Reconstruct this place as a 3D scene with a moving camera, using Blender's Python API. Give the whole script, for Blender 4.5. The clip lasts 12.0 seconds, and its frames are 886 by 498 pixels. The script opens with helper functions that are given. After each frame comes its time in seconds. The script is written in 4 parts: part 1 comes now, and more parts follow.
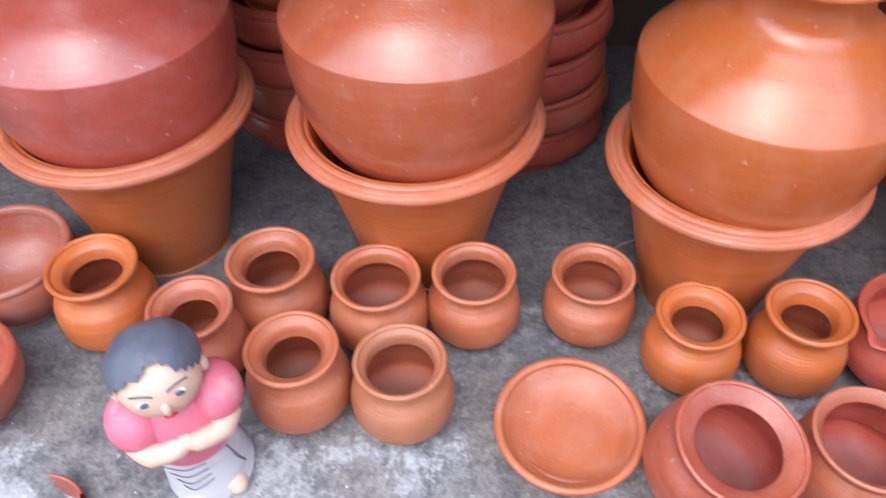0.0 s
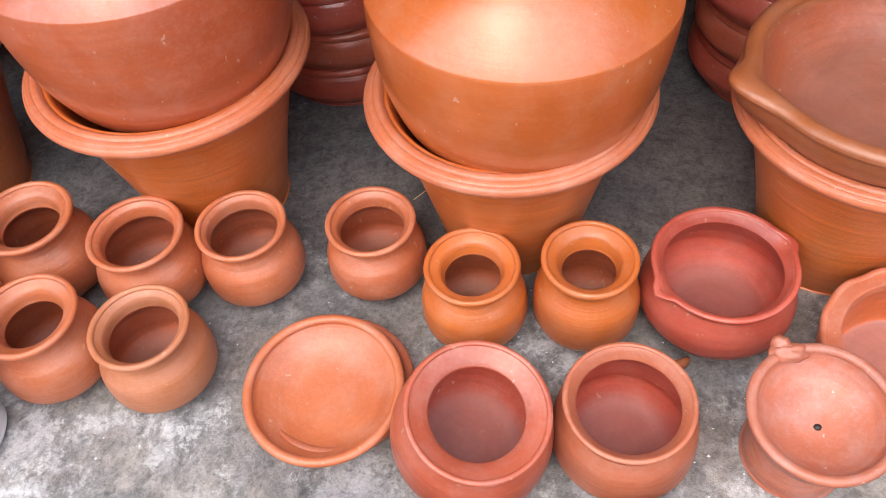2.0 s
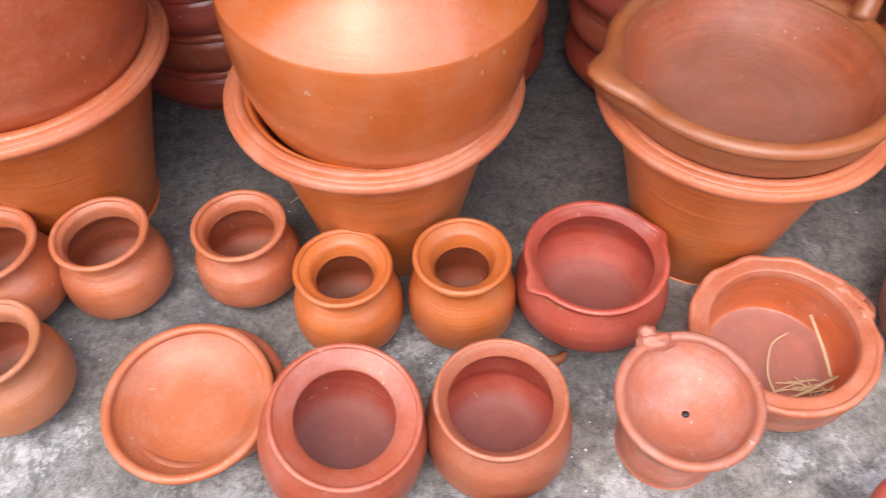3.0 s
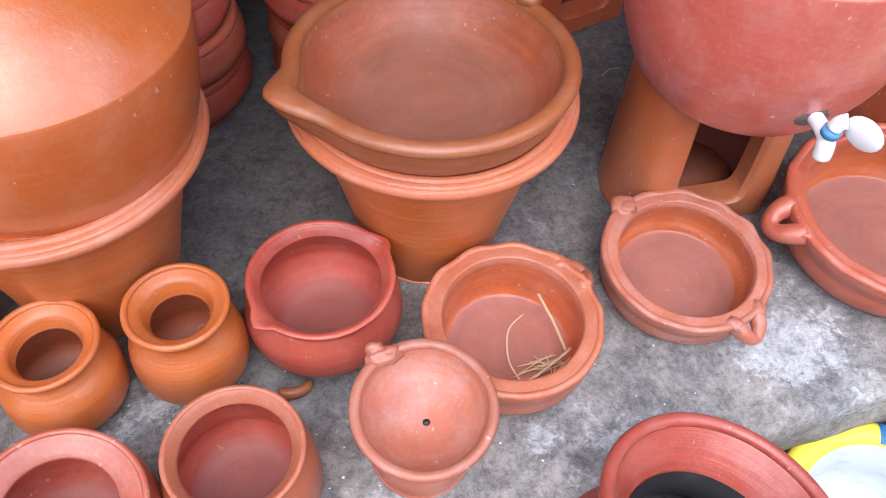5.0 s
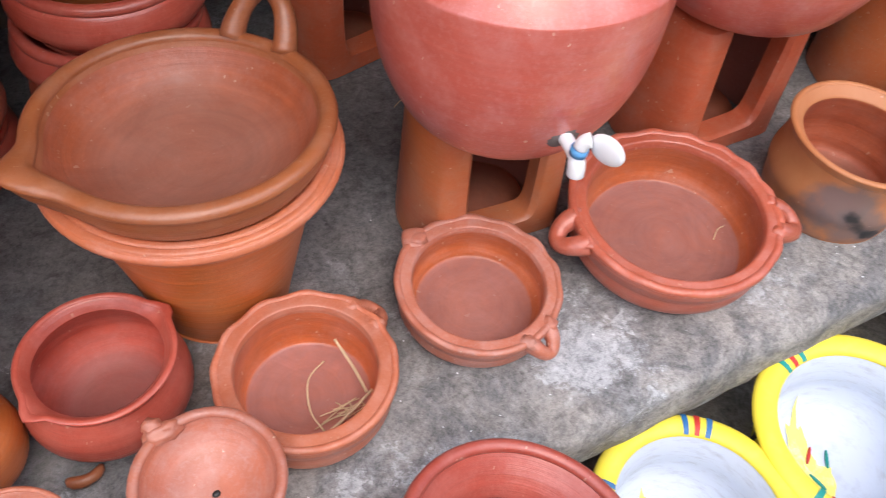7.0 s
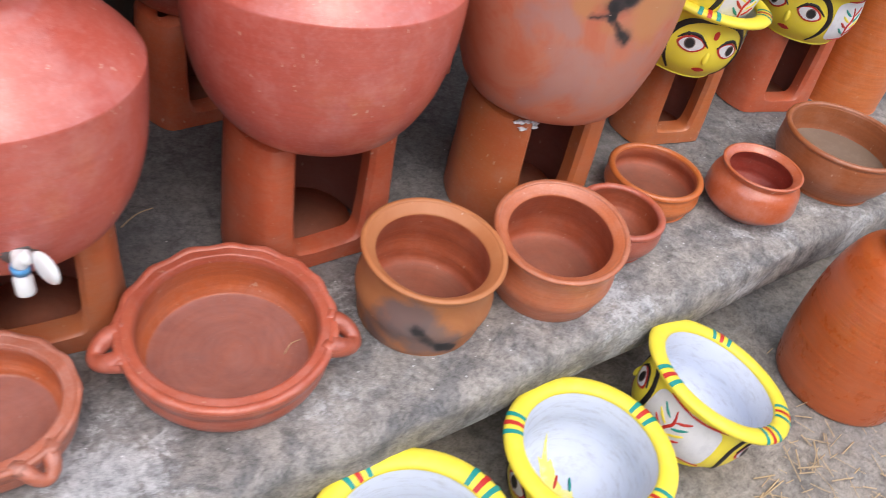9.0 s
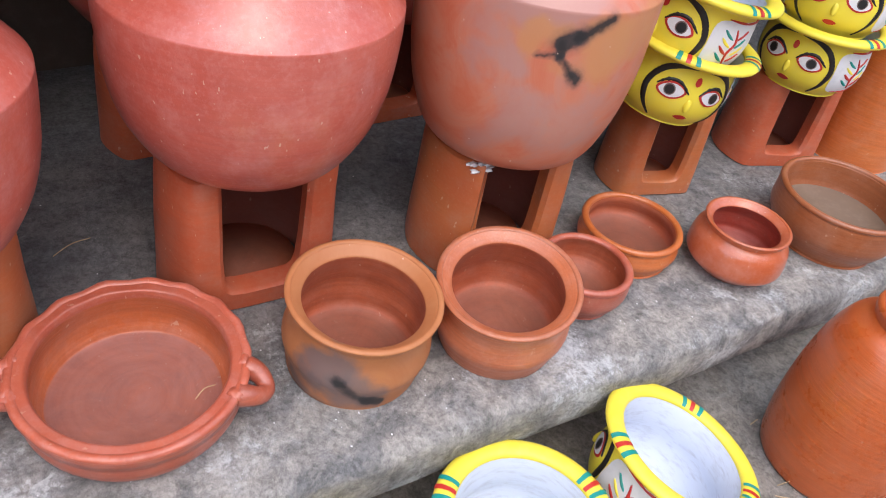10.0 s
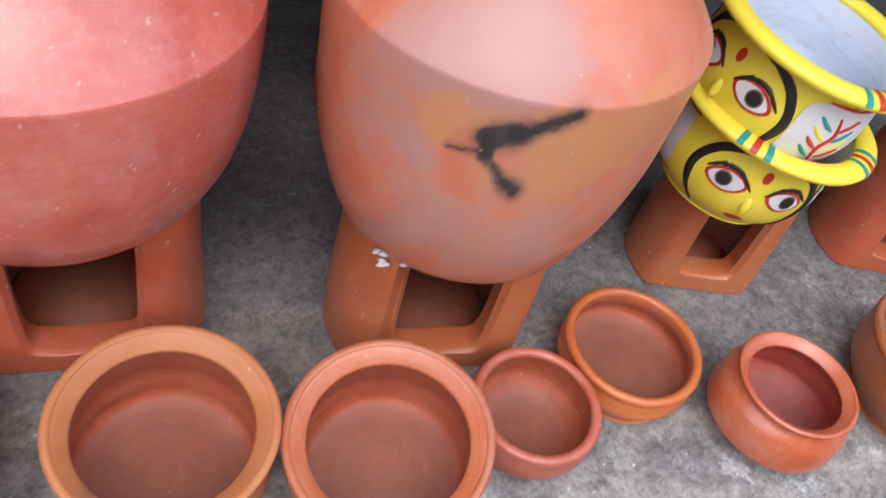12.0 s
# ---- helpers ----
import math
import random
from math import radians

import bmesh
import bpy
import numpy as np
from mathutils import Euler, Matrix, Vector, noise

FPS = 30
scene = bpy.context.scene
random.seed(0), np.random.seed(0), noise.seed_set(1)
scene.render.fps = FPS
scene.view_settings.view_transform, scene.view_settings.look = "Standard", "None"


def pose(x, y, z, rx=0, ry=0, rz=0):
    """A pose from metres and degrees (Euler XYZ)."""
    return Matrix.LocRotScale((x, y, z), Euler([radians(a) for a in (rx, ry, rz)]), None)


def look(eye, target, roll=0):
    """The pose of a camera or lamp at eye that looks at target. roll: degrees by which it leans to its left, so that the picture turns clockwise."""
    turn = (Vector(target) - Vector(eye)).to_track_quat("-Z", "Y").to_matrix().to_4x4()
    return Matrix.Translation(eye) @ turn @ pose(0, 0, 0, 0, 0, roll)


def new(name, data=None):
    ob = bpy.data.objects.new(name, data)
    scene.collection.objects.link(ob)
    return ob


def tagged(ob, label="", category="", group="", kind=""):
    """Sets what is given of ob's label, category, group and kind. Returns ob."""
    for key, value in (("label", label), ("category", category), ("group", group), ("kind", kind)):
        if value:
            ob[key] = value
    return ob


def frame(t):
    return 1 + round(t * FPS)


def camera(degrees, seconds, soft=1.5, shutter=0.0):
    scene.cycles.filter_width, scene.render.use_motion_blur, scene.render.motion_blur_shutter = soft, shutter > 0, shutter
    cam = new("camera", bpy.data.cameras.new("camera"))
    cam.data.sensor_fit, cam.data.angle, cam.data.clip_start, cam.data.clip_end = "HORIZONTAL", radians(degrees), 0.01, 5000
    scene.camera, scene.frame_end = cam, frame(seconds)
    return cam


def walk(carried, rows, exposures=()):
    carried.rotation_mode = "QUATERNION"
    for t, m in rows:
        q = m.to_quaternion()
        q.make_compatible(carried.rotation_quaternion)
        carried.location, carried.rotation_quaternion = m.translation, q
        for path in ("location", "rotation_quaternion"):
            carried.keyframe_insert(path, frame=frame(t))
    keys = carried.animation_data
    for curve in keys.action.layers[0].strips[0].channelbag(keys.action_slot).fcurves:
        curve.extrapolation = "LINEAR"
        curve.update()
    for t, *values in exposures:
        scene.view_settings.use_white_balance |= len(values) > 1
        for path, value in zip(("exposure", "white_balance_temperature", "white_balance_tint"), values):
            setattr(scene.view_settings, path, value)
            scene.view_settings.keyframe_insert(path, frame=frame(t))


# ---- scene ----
cam = camera(56.8, 12.0, soft=0.6, shutter=0.3)
PATH = [
    (0, (0.025, -0.01, 0.919), (-0.019, 1.367, -0.531), -1.8),
    (0.5, (0.153, -0.002, 0.875), (0.118, 1.265, -0.672), -1.3),
    (1, (0.247, 0.036, 0.851), (0.135, 1.236, -0.745), -2.3),
    (1.5, (0.317, 0.059, 0.861), (0.188, 1.277, -0.72), -4.1),
    (2, (0.352, 0.082, 0.86), (0.223, 1.308, -0.715), -6.9),
    (2.5, (0.375, 0.097, 0.853), (0.295, 1.326, -0.723), -6.7),
    (3, (0.407, 0.082, 0.831), (0.471, 1.327, -0.733), -1.7),
    (3.5, (0.443, 0.087, 0.831), (0.679, 1.3, -0.741), 0.3),
    (5.3, (0.525, 0.1, 0.824), (1.047, 1.242, -0.732), 4.0),
    (5.5, (0.527, 0.094, 0.834), (1.068, 1.237, -0.715), 4.1),
    (6, (0.541, 0.095, 0.822), (1.138, 1.216, -0.723), 4.9),
    (6.5, (0.584, 0.105, 0.83), (1.262, 1.189, -0.707), 5.6),
    (6.7, (0.607, 0.102, 0.832), (1.314, 1.176, -0.701), 5.5),
    (8.3, (0.71, -0.116, 0.915), (1.779, 0.898, -0.436), 11.7),
    (8.5, (0.769, -0.124, 0.916), (1.852, 0.905, -0.414), 11.9),
    (9, (0.993, -0.151, 0.897), (2.074, 0.91, -0.409), 12.8),
    (9.5, (1.116, -0.216, 0.869), (2.166, 0.925, -0.395), 13.3),
    (10, (1.158, -0.191, 0.876), (2.18, 0.995, -0.369), 12.4),
    (10.5, (1.2, -0.089, 0.824), (2.18, 1.01, -0.53), 15.1),
    (11, (1.27, -0.03, 0.811), (2.201, 1.016, -0.617), 17.7),
    (11.5, (1.46, 0.027, 0.821), (2.23, 1.132, -0.658), 20.2),
    (12, (1.6, 0.07, 0.852), (2.317, 1.242, -0.601), 18.1),
]
walk(cam, [(t, look(eye, target, roll)) for t, eye, target, roll in PATH],
     exposures=[(0.0, 0.90, 5700, 10), (0.5, 0.90, 6350, 10), (1.5, 0.96, 6600, 10), (2.5, 1.01, 6550, 10), (3.5, 1.03, 6450, 10), (5.5, 0.83, 5750, 10), (6.0, 0.71, 5850, 10), (6.5, 0.71, 6050, 10), (8.5, 0.54, 6350, 10),
                (9.0, 0.52, 6350, 10), (9.5, 0.58, 6300, 10), (10.5, 0.54, 6000, 10), (11.0, 0.44, 6050, 10), (11.5, 0.70, 6400, 10), (12.0, 0.56, 6050, 10)])

# ---- light ----
world = bpy.data.worlds.new("sky")
scene.world = world
world.use_nodes = True
wn = world.node_tree.nodes
sky = wn.new("ShaderNodeTexSky")
sky.sky_type = "NISHITA"
sky.sun_disc = False
sky.sun_elevation = radians(60)
sky.sun_rotation = radians(200)
sky.dust_density = 4.0
wn["Background"].inputs["Strength"].default_value = 0.125
world.node_tree.links.new(sky.outputs[0], wn["Background"].inputs["Color"])

sun_data = bpy.data.lights.new("sun", "SUN")
sun_data.energy = 2.5
sun_data.angle = radians(120)
sun_data.color = (0.98, 0.98, 1.0)
sun = new("sun", sun_data)
sun.matrix_world = look((-0.8, -2.6, 5.6), (0.5, 0.6, 0.0))


# ---- materials ----
def node_mat(name):
    m = bpy.data.materials.new(name)
    m.use_nodes = True
    nt = m.node_tree
    return m, nt, nt.nodes, nt.links, nt.nodes["Principled BSDF"]


def ramp(nt, src, stops):
    r = nt.nodes.new("ShaderNodeValToRGB")
    while len(r.color_ramp.elements) < len(stops):
        r.color_ramp.elements.new(0.5)
    for e, (p, c) in zip(r.color_ramp.elements, stops):
        e.position = p
        e.color = c if len(c) == 4 else (*c, 1)
    nt.links.new(src, r.inputs[0])
    return r.outputs[0]


def noise_tex(nt, scale, detail=4, rough=0.55, stretch=None, distort=0.0, shift=0.0):
    tc = nt.nodes.new("ShaderNodeTexCoord")
    mp = nt.nodes.new("ShaderNodeMapping")
    info = nt.nodes.new("ShaderNodeObjectInfo")
    mul = nt.nodes.new("ShaderNodeMath")
    mul.operation = "MULTIPLY_ADD"
    mul.inputs[1].default_value = 37.0
    mul.inputs[2].default_value = shift
    nt.links.new(info.outputs["Random"], mul.inputs[0])
    nt.links.new(tc.outputs["Object"], mp.inputs["Vector"])
    nt.links.new(mul.outputs[0], mp.inputs["Location"])
    if stretch:
        mp.inputs["Scale"].default_value = stretch
    n = nt.nodes.new("ShaderNodeTexNoise")
    n.inputs["Scale"].default_value = scale
    n.inputs["Detail"].default_value = detail
    n.inputs["Roughness"].default_value = rough
    n.inputs["Distortion"].default_value = distort
    nt.links.new(mp.outputs[0], n.inputs["Vector"])
    return n.outputs[0]


def mix(nt, fac, a, b, mode="MIX"):
    m = nt.nodes.new("ShaderNodeMix")
    m.data_type = "RGBA"
    m.blend_type = mode
    for sock, v in ((m.inputs[0], fac), (m.inputs[6], a), (m.inputs[7], b)):
        if isinstance(v, (int, float)):
            sock.default_value = v
        elif isinstance(v, tuple):
            sock.default_value = (*v, 1) if len(v) == 3 else v
        else:
            nt.links.new(v, sock)
    return m.outputs[2]


def bump(nt, bsdf, layers):
    prev = None
    for src, strength, dist in layers:
        b = nt.nodes.new("ShaderNodeBump")
        b.inputs["Strength"].default_value = strength
        b.inputs["Distance"].default_value = dist
        nt.links.new(src, b.inputs["Height"])
        if prev:
            nt.links.new(prev, b.inputs["Normal"])
        prev = b.outputs[0]
    nt.links.new(prev, bsdf.inputs["Normal"])


def shaken(nt, scale, amount):
    """Object coordinates pushed about by noise, for ragged stains."""
    nodes, links = nt.nodes, nt.links
    tc = nodes.new("ShaderNodeTexCoord")
    n = nodes.new("ShaderNodeTexNoise")
    n.inputs["Scale"].default_value = scale
    n.inputs["Detail"].default_value = 5
    links.new(tc.outputs["Object"], n.inputs["Vector"])
    sub = nodes.new("ShaderNodeVectorMath")
    sub.operation = "SUBTRACT"
    sub.inputs[1].default_value = (0.5, 0.5, 0.5)
    links.new(n.outputs["Color"], sub.inputs[0])
    sc = nodes.new("ShaderNodeVectorMath")
    sc.operation = "SCALE"
    sc.inputs["Scale"].default_value = amount
    links.new(sub.outputs[0], sc.inputs[0])
    add = nodes.new("ShaderNodeVectorMath")
    links.new(tc.outputs["Object"], add.inputs[0])
    links.new(sc.outputs[0], add.inputs[1])
    return add.outputs[0]


def clay(name, base, warm, dusty, rough=0.5, specks=0.28, soot=0.0, rings=0.5, floor_tone=None):
    """Fired clay: blotches from the kiln, rings from the wheel, pale chips and dust."""
    m, nt, nodes, links, bsdf = node_mat(name)
    base, warm, dusty = [tuple(c * k for c, k in zip(col3, (1.0, 0.86, 0.96))) for col3 in (base, warm, dusty)]
    bsdf.inputs["Specular IOR Level"].default_value = 0.5 if floor_tone else 0.65
    big = noise_tex(nt, 9, 3, 0.5, distort=0.6)
    col = ramp(nt, big, [(0.32, base), (0.68, warm)])
    ring = noise_tex(nt, 14, 3, 0.6, (0.25, 0.25, 9), shift=3)
    col = mix(nt, ramp(nt, ring, [(0.3, (0, 0, 0)), (0.72, (0.5 if rings > 0.3 else 0.25,) * 3)]), col, tuple(c * 0.68 for c in base))
    streak = noise_tex(nt, 55, 5, 0.7, (0.35, 0.35, 5), shift=30)
    col = mix(nt, ramp(nt, streak, [(0.42, (0, 0, 0)), (0.68, (0.45 if rings > 0.3 else 0.16,) * 3)]), col, tuple(c * 0.7 for c in base))
    col = mix(nt, ramp(nt, noise_tex(nt, 160, 4, 0.75, shift=41), [(0.5, (0, 0, 0)), (0.75, (0.35, 0.35, 0.35))]), col, dusty)
    dust = noise_tex(nt, 22, 6, 0.7, shift=8)
    col = mix(nt, ramp(nt, dust, [(0.46, (0, 0, 0)), (0.74, (0.55, 0.55, 0.55))]), col, dusty)
    if soot:
        s = noise_tex(nt, 5, 4, 0.6, shift=15)
        col = mix(nt, ramp(nt, s, [(0.5, (0, 0, 0)), (0.64, (soot, soot, soot))]), col, (0.10, 0.075, 0.07))
    chip = noise_tex(nt, 120, 2, 0.5, (1, 1, 0.6), shift=21)
    col = mix(nt, ramp(nt, chip, [(0.715, (0, 0, 0)), (0.74, (specks, specks, specks))]), col, (0.72, 0.55, 0.42))
    if floor_tone:
        # grey dust on level floors; the mauve also paints in sky sheen
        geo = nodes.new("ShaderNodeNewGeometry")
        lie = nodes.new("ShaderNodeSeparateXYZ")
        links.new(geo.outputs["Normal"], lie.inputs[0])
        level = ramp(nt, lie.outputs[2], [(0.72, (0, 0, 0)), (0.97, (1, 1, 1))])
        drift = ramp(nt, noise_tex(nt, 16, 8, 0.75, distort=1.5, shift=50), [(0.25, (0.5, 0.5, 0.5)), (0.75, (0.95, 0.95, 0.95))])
        # finger rings left by the wheel, broken up by noise
        oc = shaken(nt, 40, 0.004)
        flatten = nodes.new("ShaderNodeVectorMath")
        flatten.operation = "MULTIPLY"
        flatten.inputs[1].default_value = (1, 1, 0)
        links.new(oc, flatten.inputs[0])
        far = nodes.new("ShaderNodeVectorMath")
        far.operation = "LENGTH"
        links.new(flatten.outputs[0], far.inputs[0])
        wheel = nodes.new("ShaderNodeTexNoise")
        wheel.noise_dimensions = "1D"
        wheel.inputs["Scale"].default_value = 95
        wheel.inputs["Detail"].default_value = 3
        links.new(far.outputs["Value"], wheel.inputs["W"])
        turned = ramp(nt, wheel.outputs[0], [(0.36, (0.945, 0.94, 0.94)), (0.62, (1.03, 1.03, 1.03))])
        col = mix(nt, mix(nt, 1.0, level, drift, "MULTIPLY"), col, floor_tone)
        col = mix(nt, 1.0, col, turned, "MULTIPLY")
        patchy = ramp(nt, noise_tex(nt, 12, 7, 0.7, distort=1.0, shift=60), [(0.33, (0.86, 0.82, 0.80)), (0.65, (1.12, 1.12, 1.12))])
        col = mix(nt, 1.0, col, patchy, "MULTIPLY")
    info = nodes.new("ShaderNodeObjectInfo")
    hsv = nodes.new("ShaderNodeHueSaturation")
    links.new(col, hsv.inputs["Color"])
    mr = nodes.new("ShaderNodeMapRange")
    mr.inputs[3].default_value, mr.inputs[4].default_value = 0.88, 1.1
    links.new(info.outputs["Random"], mr.inputs[0])
    links.new(mr.outputs[0], hsv.inputs["Value"])
    links.new(hsv.outputs[0], bsdf.inputs["Base Color"])
    rr = nodes.new("ShaderNodeMapRange")
    rr.inputs[3].default_value, rr.inputs[4].default_value = rough - 0.24, rough + 0.02
    links.new(dust, rr.inputs[0])
    links.new(rr.outputs[0], bsdf.inputs["Roughness"])
    bsdf.inputs["Coat Weight"].default_value, bsdf.inputs["Coat Roughness"].default_value = (0.38 if rough < 0.36 else 0.08), 0.28
    fine = noise_tex(nt, 260, 3, 0.6, shift=4)
    bump(nt, bsdf, [(ring, rings, 0.002), (fine, 0.25, 0.001), (dust, 0.35, 0.0015)])
    return m


CLAY_ORANGE = clay("orange clay", (0.59, 0.166, 0.031), (0.66, 0.212, 0.040), (0.61, 0.28, 0.125), 0.48, 0.2)
CLAY_RIM = clay("dusty orange clay", (0.58, 0.19, 0.075), (0.65, 0.24, 0.095), (0.64, 0.36, 0.24), 0.5, 0.3)
CLAY_JAR = clay("bright orange clay", (0.54, 0.125, 0.022), (0.62, 0.155, 0.03), (0.55, 0.19, 0.08), 0.40, 0.3)
CLAY_TAN = clay("tan orange clay", (0.52, 0.165, 0.060), (0.59, 0.21, 0.076), (0.60, 0.32, 0.2), 0.5)
CLAY_RED = clay("red clay", (0.46, 0.116, 0.055), (0.55, 0.155, 0.072), (0.54, 0.27, 0.2), 0.46)
CLAY_PINK = clay("pinkish clay", (0.48, 0.155, 0.068), (0.56, 0.20, 0.088), (0.58, 0.32, 0.21), 0.52)
CLAY_OCHRE = clay("ochre clay", (0.52, 0.21, 0.075), (0.58, 0.25, 0.11), (0.62, 0.33, 0.2), 0.58)
CLAY_DEEP = clay("deep red clay", (0.42, 0.083, 0.046), (0.50, 0.11, 0.06), (0.52, 0.19, 0.13), 0.44)
CLAY_DARK = clay("dark red clay", (0.36, 0.074, 0.045), (0.43, 0.095, 0.055), (0.46, 0.18, 0.13), 0.44)
CLAY_BROWN = clay("brown clay", (0.34, 0.115, 0.034), (0.41, 0.145, 0.042), (0.42, 0.22, 0.12), 0.5, rings=0.6)
CLAY_DUSTY = clay("dusty clay", (0.47, 0.165, 0.085), (0.53, 0.20, 0.10), (0.50, 0.36, 0.29), 0.55, 0.5)
CLAY_STOVE = clay("stove clay", (0.54, 0.122, 0.043), (0.61, 0.16, 0.056), (0.54, 0.26, 0.16), 0.55, 0.5, rings=0.25)
CLAY_STOVE_BURNT = clay("browned stove clay", (0.60, 0.205, 0.055), (0.55, 0.150, 0.048), (0.54, 0.29, 0.16), 0.5, 0.5, 0.2, rings=0.25)
# wall tones hold the bounce glow; CLAY_INNER's floor is darkened for inner shade
CLAY_INNER = clay("inner orange clay", (0.42, 0.110, 0.040), (0.48, 0.145, 0.05), (0.44, 0.20, 0.12), 0.72, floor_tone=(0.24, 0.095, 0.062))
CLAY_INNER_RED = clay("inner red clay", (0.44, 0.075, 0.040), (0.50, 0.10, 0.05), (0.46, 0.18, 0.13), 0.72, floor_tone=(0.31, 0.12, 0.105))
CLAY_PAN_INNER_BROWN = clay("inner brown clay with dust and sheen", (0.42, 0.12, 0.045), (0.48, 0.15, 0.055), (0.46, 0.24, 0.16), 0.55, 0.4, rings=0.6, floor_tone=(0.34, 0.155, 0.115))
CLAY_PAN_INNER = clay("inner pan clay with dust and sheen", (0.52, 0.145, 0.040), (0.58, 0.175, 0.05), (0.52, 0.25, 0.16), 0.50, 0.4, floor_tone=(0.31, 0.15, 0.135))
# dark copy of the clay: shade inside the stoves put into colour
CLAY_SHADED = clay("shade-darkened clay", (0.16, 0.046, 0.028), (0.22, 0.066, 0.036), (0.2, 0.1, 0.07), 0.75, 0.2, rings=0.25)
CLAY_MATKA_DARK = clay("dark burnished clay", (0.42, 0.088, 0.053), (0.50, 0.115, 0.066), (0.52, 0.2, 0.15), 0.32, 0.45, rings=0.2)
CLAY_MATKA_MID = clay("burnished red-orange clay", (0.51, 0.132, 0.045), (0.57, 0.165, 0.056), (0.58, 0.26, 0.17), 0.33, 0.4, rings=0.2)
CLAY_MATKA = clay("burnished clay", (0.50, 0.116, 0.072), (0.58, 0.155, 0.098), (0.60, 0.28, 0.23), 0.32, 0.45, rings=0.2)
CLAY_MATKA_ORANGE = clay("burnished orange clay", (0.57, 0.158, 0.034), (0.64, 0.195, 0.042), (0.60, 0.26, 0.12), 0.33, 0.4, rings=0.2)


def near_line(nt, vec, a, b):
    """How far the surface lies from the line between two places on the pot."""
    nodes, links = nt.nodes, nt.links
    a, b = Vector(a), Vector(b)

    def vm(op, x, y=None, scale=None):
        n = nodes.new("ShaderNodeVectorMath")
        n.operation = op
        for sock, v in zip(n.inputs, (x, y)):
            if v is None:
                continue
            if isinstance(v, Vector):
                sock.default_value = v
            else:
                links.new(v, sock)
        if scale is not None:
            links.new(scale, n.inputs["Scale"])
        return n
    rel = vm("SUBTRACT", vec, a).outputs[0]
    dot = vm("DOT_PRODUCT", rel, (b - a) / (b - a).length_squared).outputs["Value"]
    cl = nodes.new("ShaderNodeClamp")
    links.new(dot, cl.inputs[0])
    along = vm("SCALE", b - a, scale=cl.outputs[0]).outputs[0]
    return vm("LENGTH", vm("SUBTRACT", rel, along).outputs[0]).outputs["Value"]


def round_pot(r, a, z):
    return (r * math.cos(radians(a)), r * math.sin(radians(a)), z)


def stained(name, col_stops, spots, lines, rough):
    """Clay with firing clouds: spots are (place, size, colour, strength), lines are (place, place, width)."""
    m, nt, nodes, links, bsdf = node_mat(name)
    a = noise_tex(nt, 9, 7, 0.62, distort=2.2)
    col = ramp(nt, a, col_stops)
    vec, fine = shaken(nt, 13, 0.15), shaken(nt, 70, 0.013)
    for place, size, colour, strength in spots:
        d = near_line(nt, vec, place, tuple(c + 0.001 for c in place))
        k = (strength,) * 3
        col = mix(nt, ramp(nt, d, [(size * 0.55, k), (size, (0, 0, 0))]), col, colour)
    for p, q, width in lines:
        d = near_line(nt, fine, p, q)
        col = mix(nt, ramp(nt, d, [(width * 0.9, (0.35, 0.35, 0.35)), (width * 1.9, (0, 0, 0))]), col, (0.09, 0.08, 0.085))
        col = mix(nt, ramp(nt, d, [(width * 0.75, (0.95, 0.95, 0.95)), (width, (0, 0, 0))]), col, (0.022, 0.021, 0.023))
    chip = noise_tex(nt, 120, 2, 0.5, shift=21)
    col = mix(nt, ramp(nt, chip, [(0.755, (0, 0, 0)), (0.775, (0.5, 0.5, 0.5))]), col, (0.7, 0.55, 0.45))
    links.new(col, bsdf.inputs["Base Color"])
    bsdf.inputs["Roughness"].default_value = rough
    bump(nt, bsdf, [(noise_tex(nt, 200, 3), 0.15, 0.0008), (a, 0.12, 0.002)])
    return m


# grey of the firing clouds; the shoulder spot also paints in sky sheen
GREY_CLOUD_SHEEN, OCHRE_CLOUD = (0.44, 0.245, 0.22), (0.56, 0.25, 0.105)
CLAY_CLOUDED = stained("clouded burnished clay", [(0.34, (0.56, 0.150, 0.078)), (0.52, (0.58, 0.205, 0.125)), (0.68, (0.52, 0.225, 0.165))],
                       [(round_pot(0.1715, -139, 0.19), 0.052, GREY_CLOUD_SHEEN, 0.75), (round_pot(0.16, -128, 0.10), 0.065, GREY_CLOUD_SHEEN, 0.7), (round_pot(0.16, -96, 0.127), 0.065, GREY_CLOUD_SHEEN, 0.5), (round_pot(0.1715, -146, 0.26), 0.045, GREY_CLOUD_SHEEN, 0.6), (round_pot(0.15, -122, 0.315), 0.085, GREY_CLOUD_SHEEN, 0.75),
                        (round_pot(0.1715, -128, 0.250), 0.040, OCHRE_CLOUD, 0.8), (round_pot(0.1715, -97, 0.232), 0.062, OCHRE_CLOUD, 0.85), (round_pot(0.1715, -80, 0.25), 0.05, OCHRE_CLOUD, 0.7)],
                       [(round_pot(0.1715, -107, 0.190), round_pot(0.1715, -109, 0.198), 0.0085), (round_pot(0.1715, -109, 0.196), round_pot(0.1715, -117, 0.222), 0.0045), (round_pot(0.1715, -117, 0.222), round_pot(0.1715, -127, 0.221), 0.004), (round_pot(0.1715, -118, 0.240), round_pot(0.1715, -112, 0.250), 0.0125), (round_pot(0.1715, -118, 0.240), round_pot(0.1715, -117, 0.222), 0.005), (round_pot(0.1715, -112, 0.250), round_pot(0.1715, -98, 0.277), 0.0085)], 0.36)
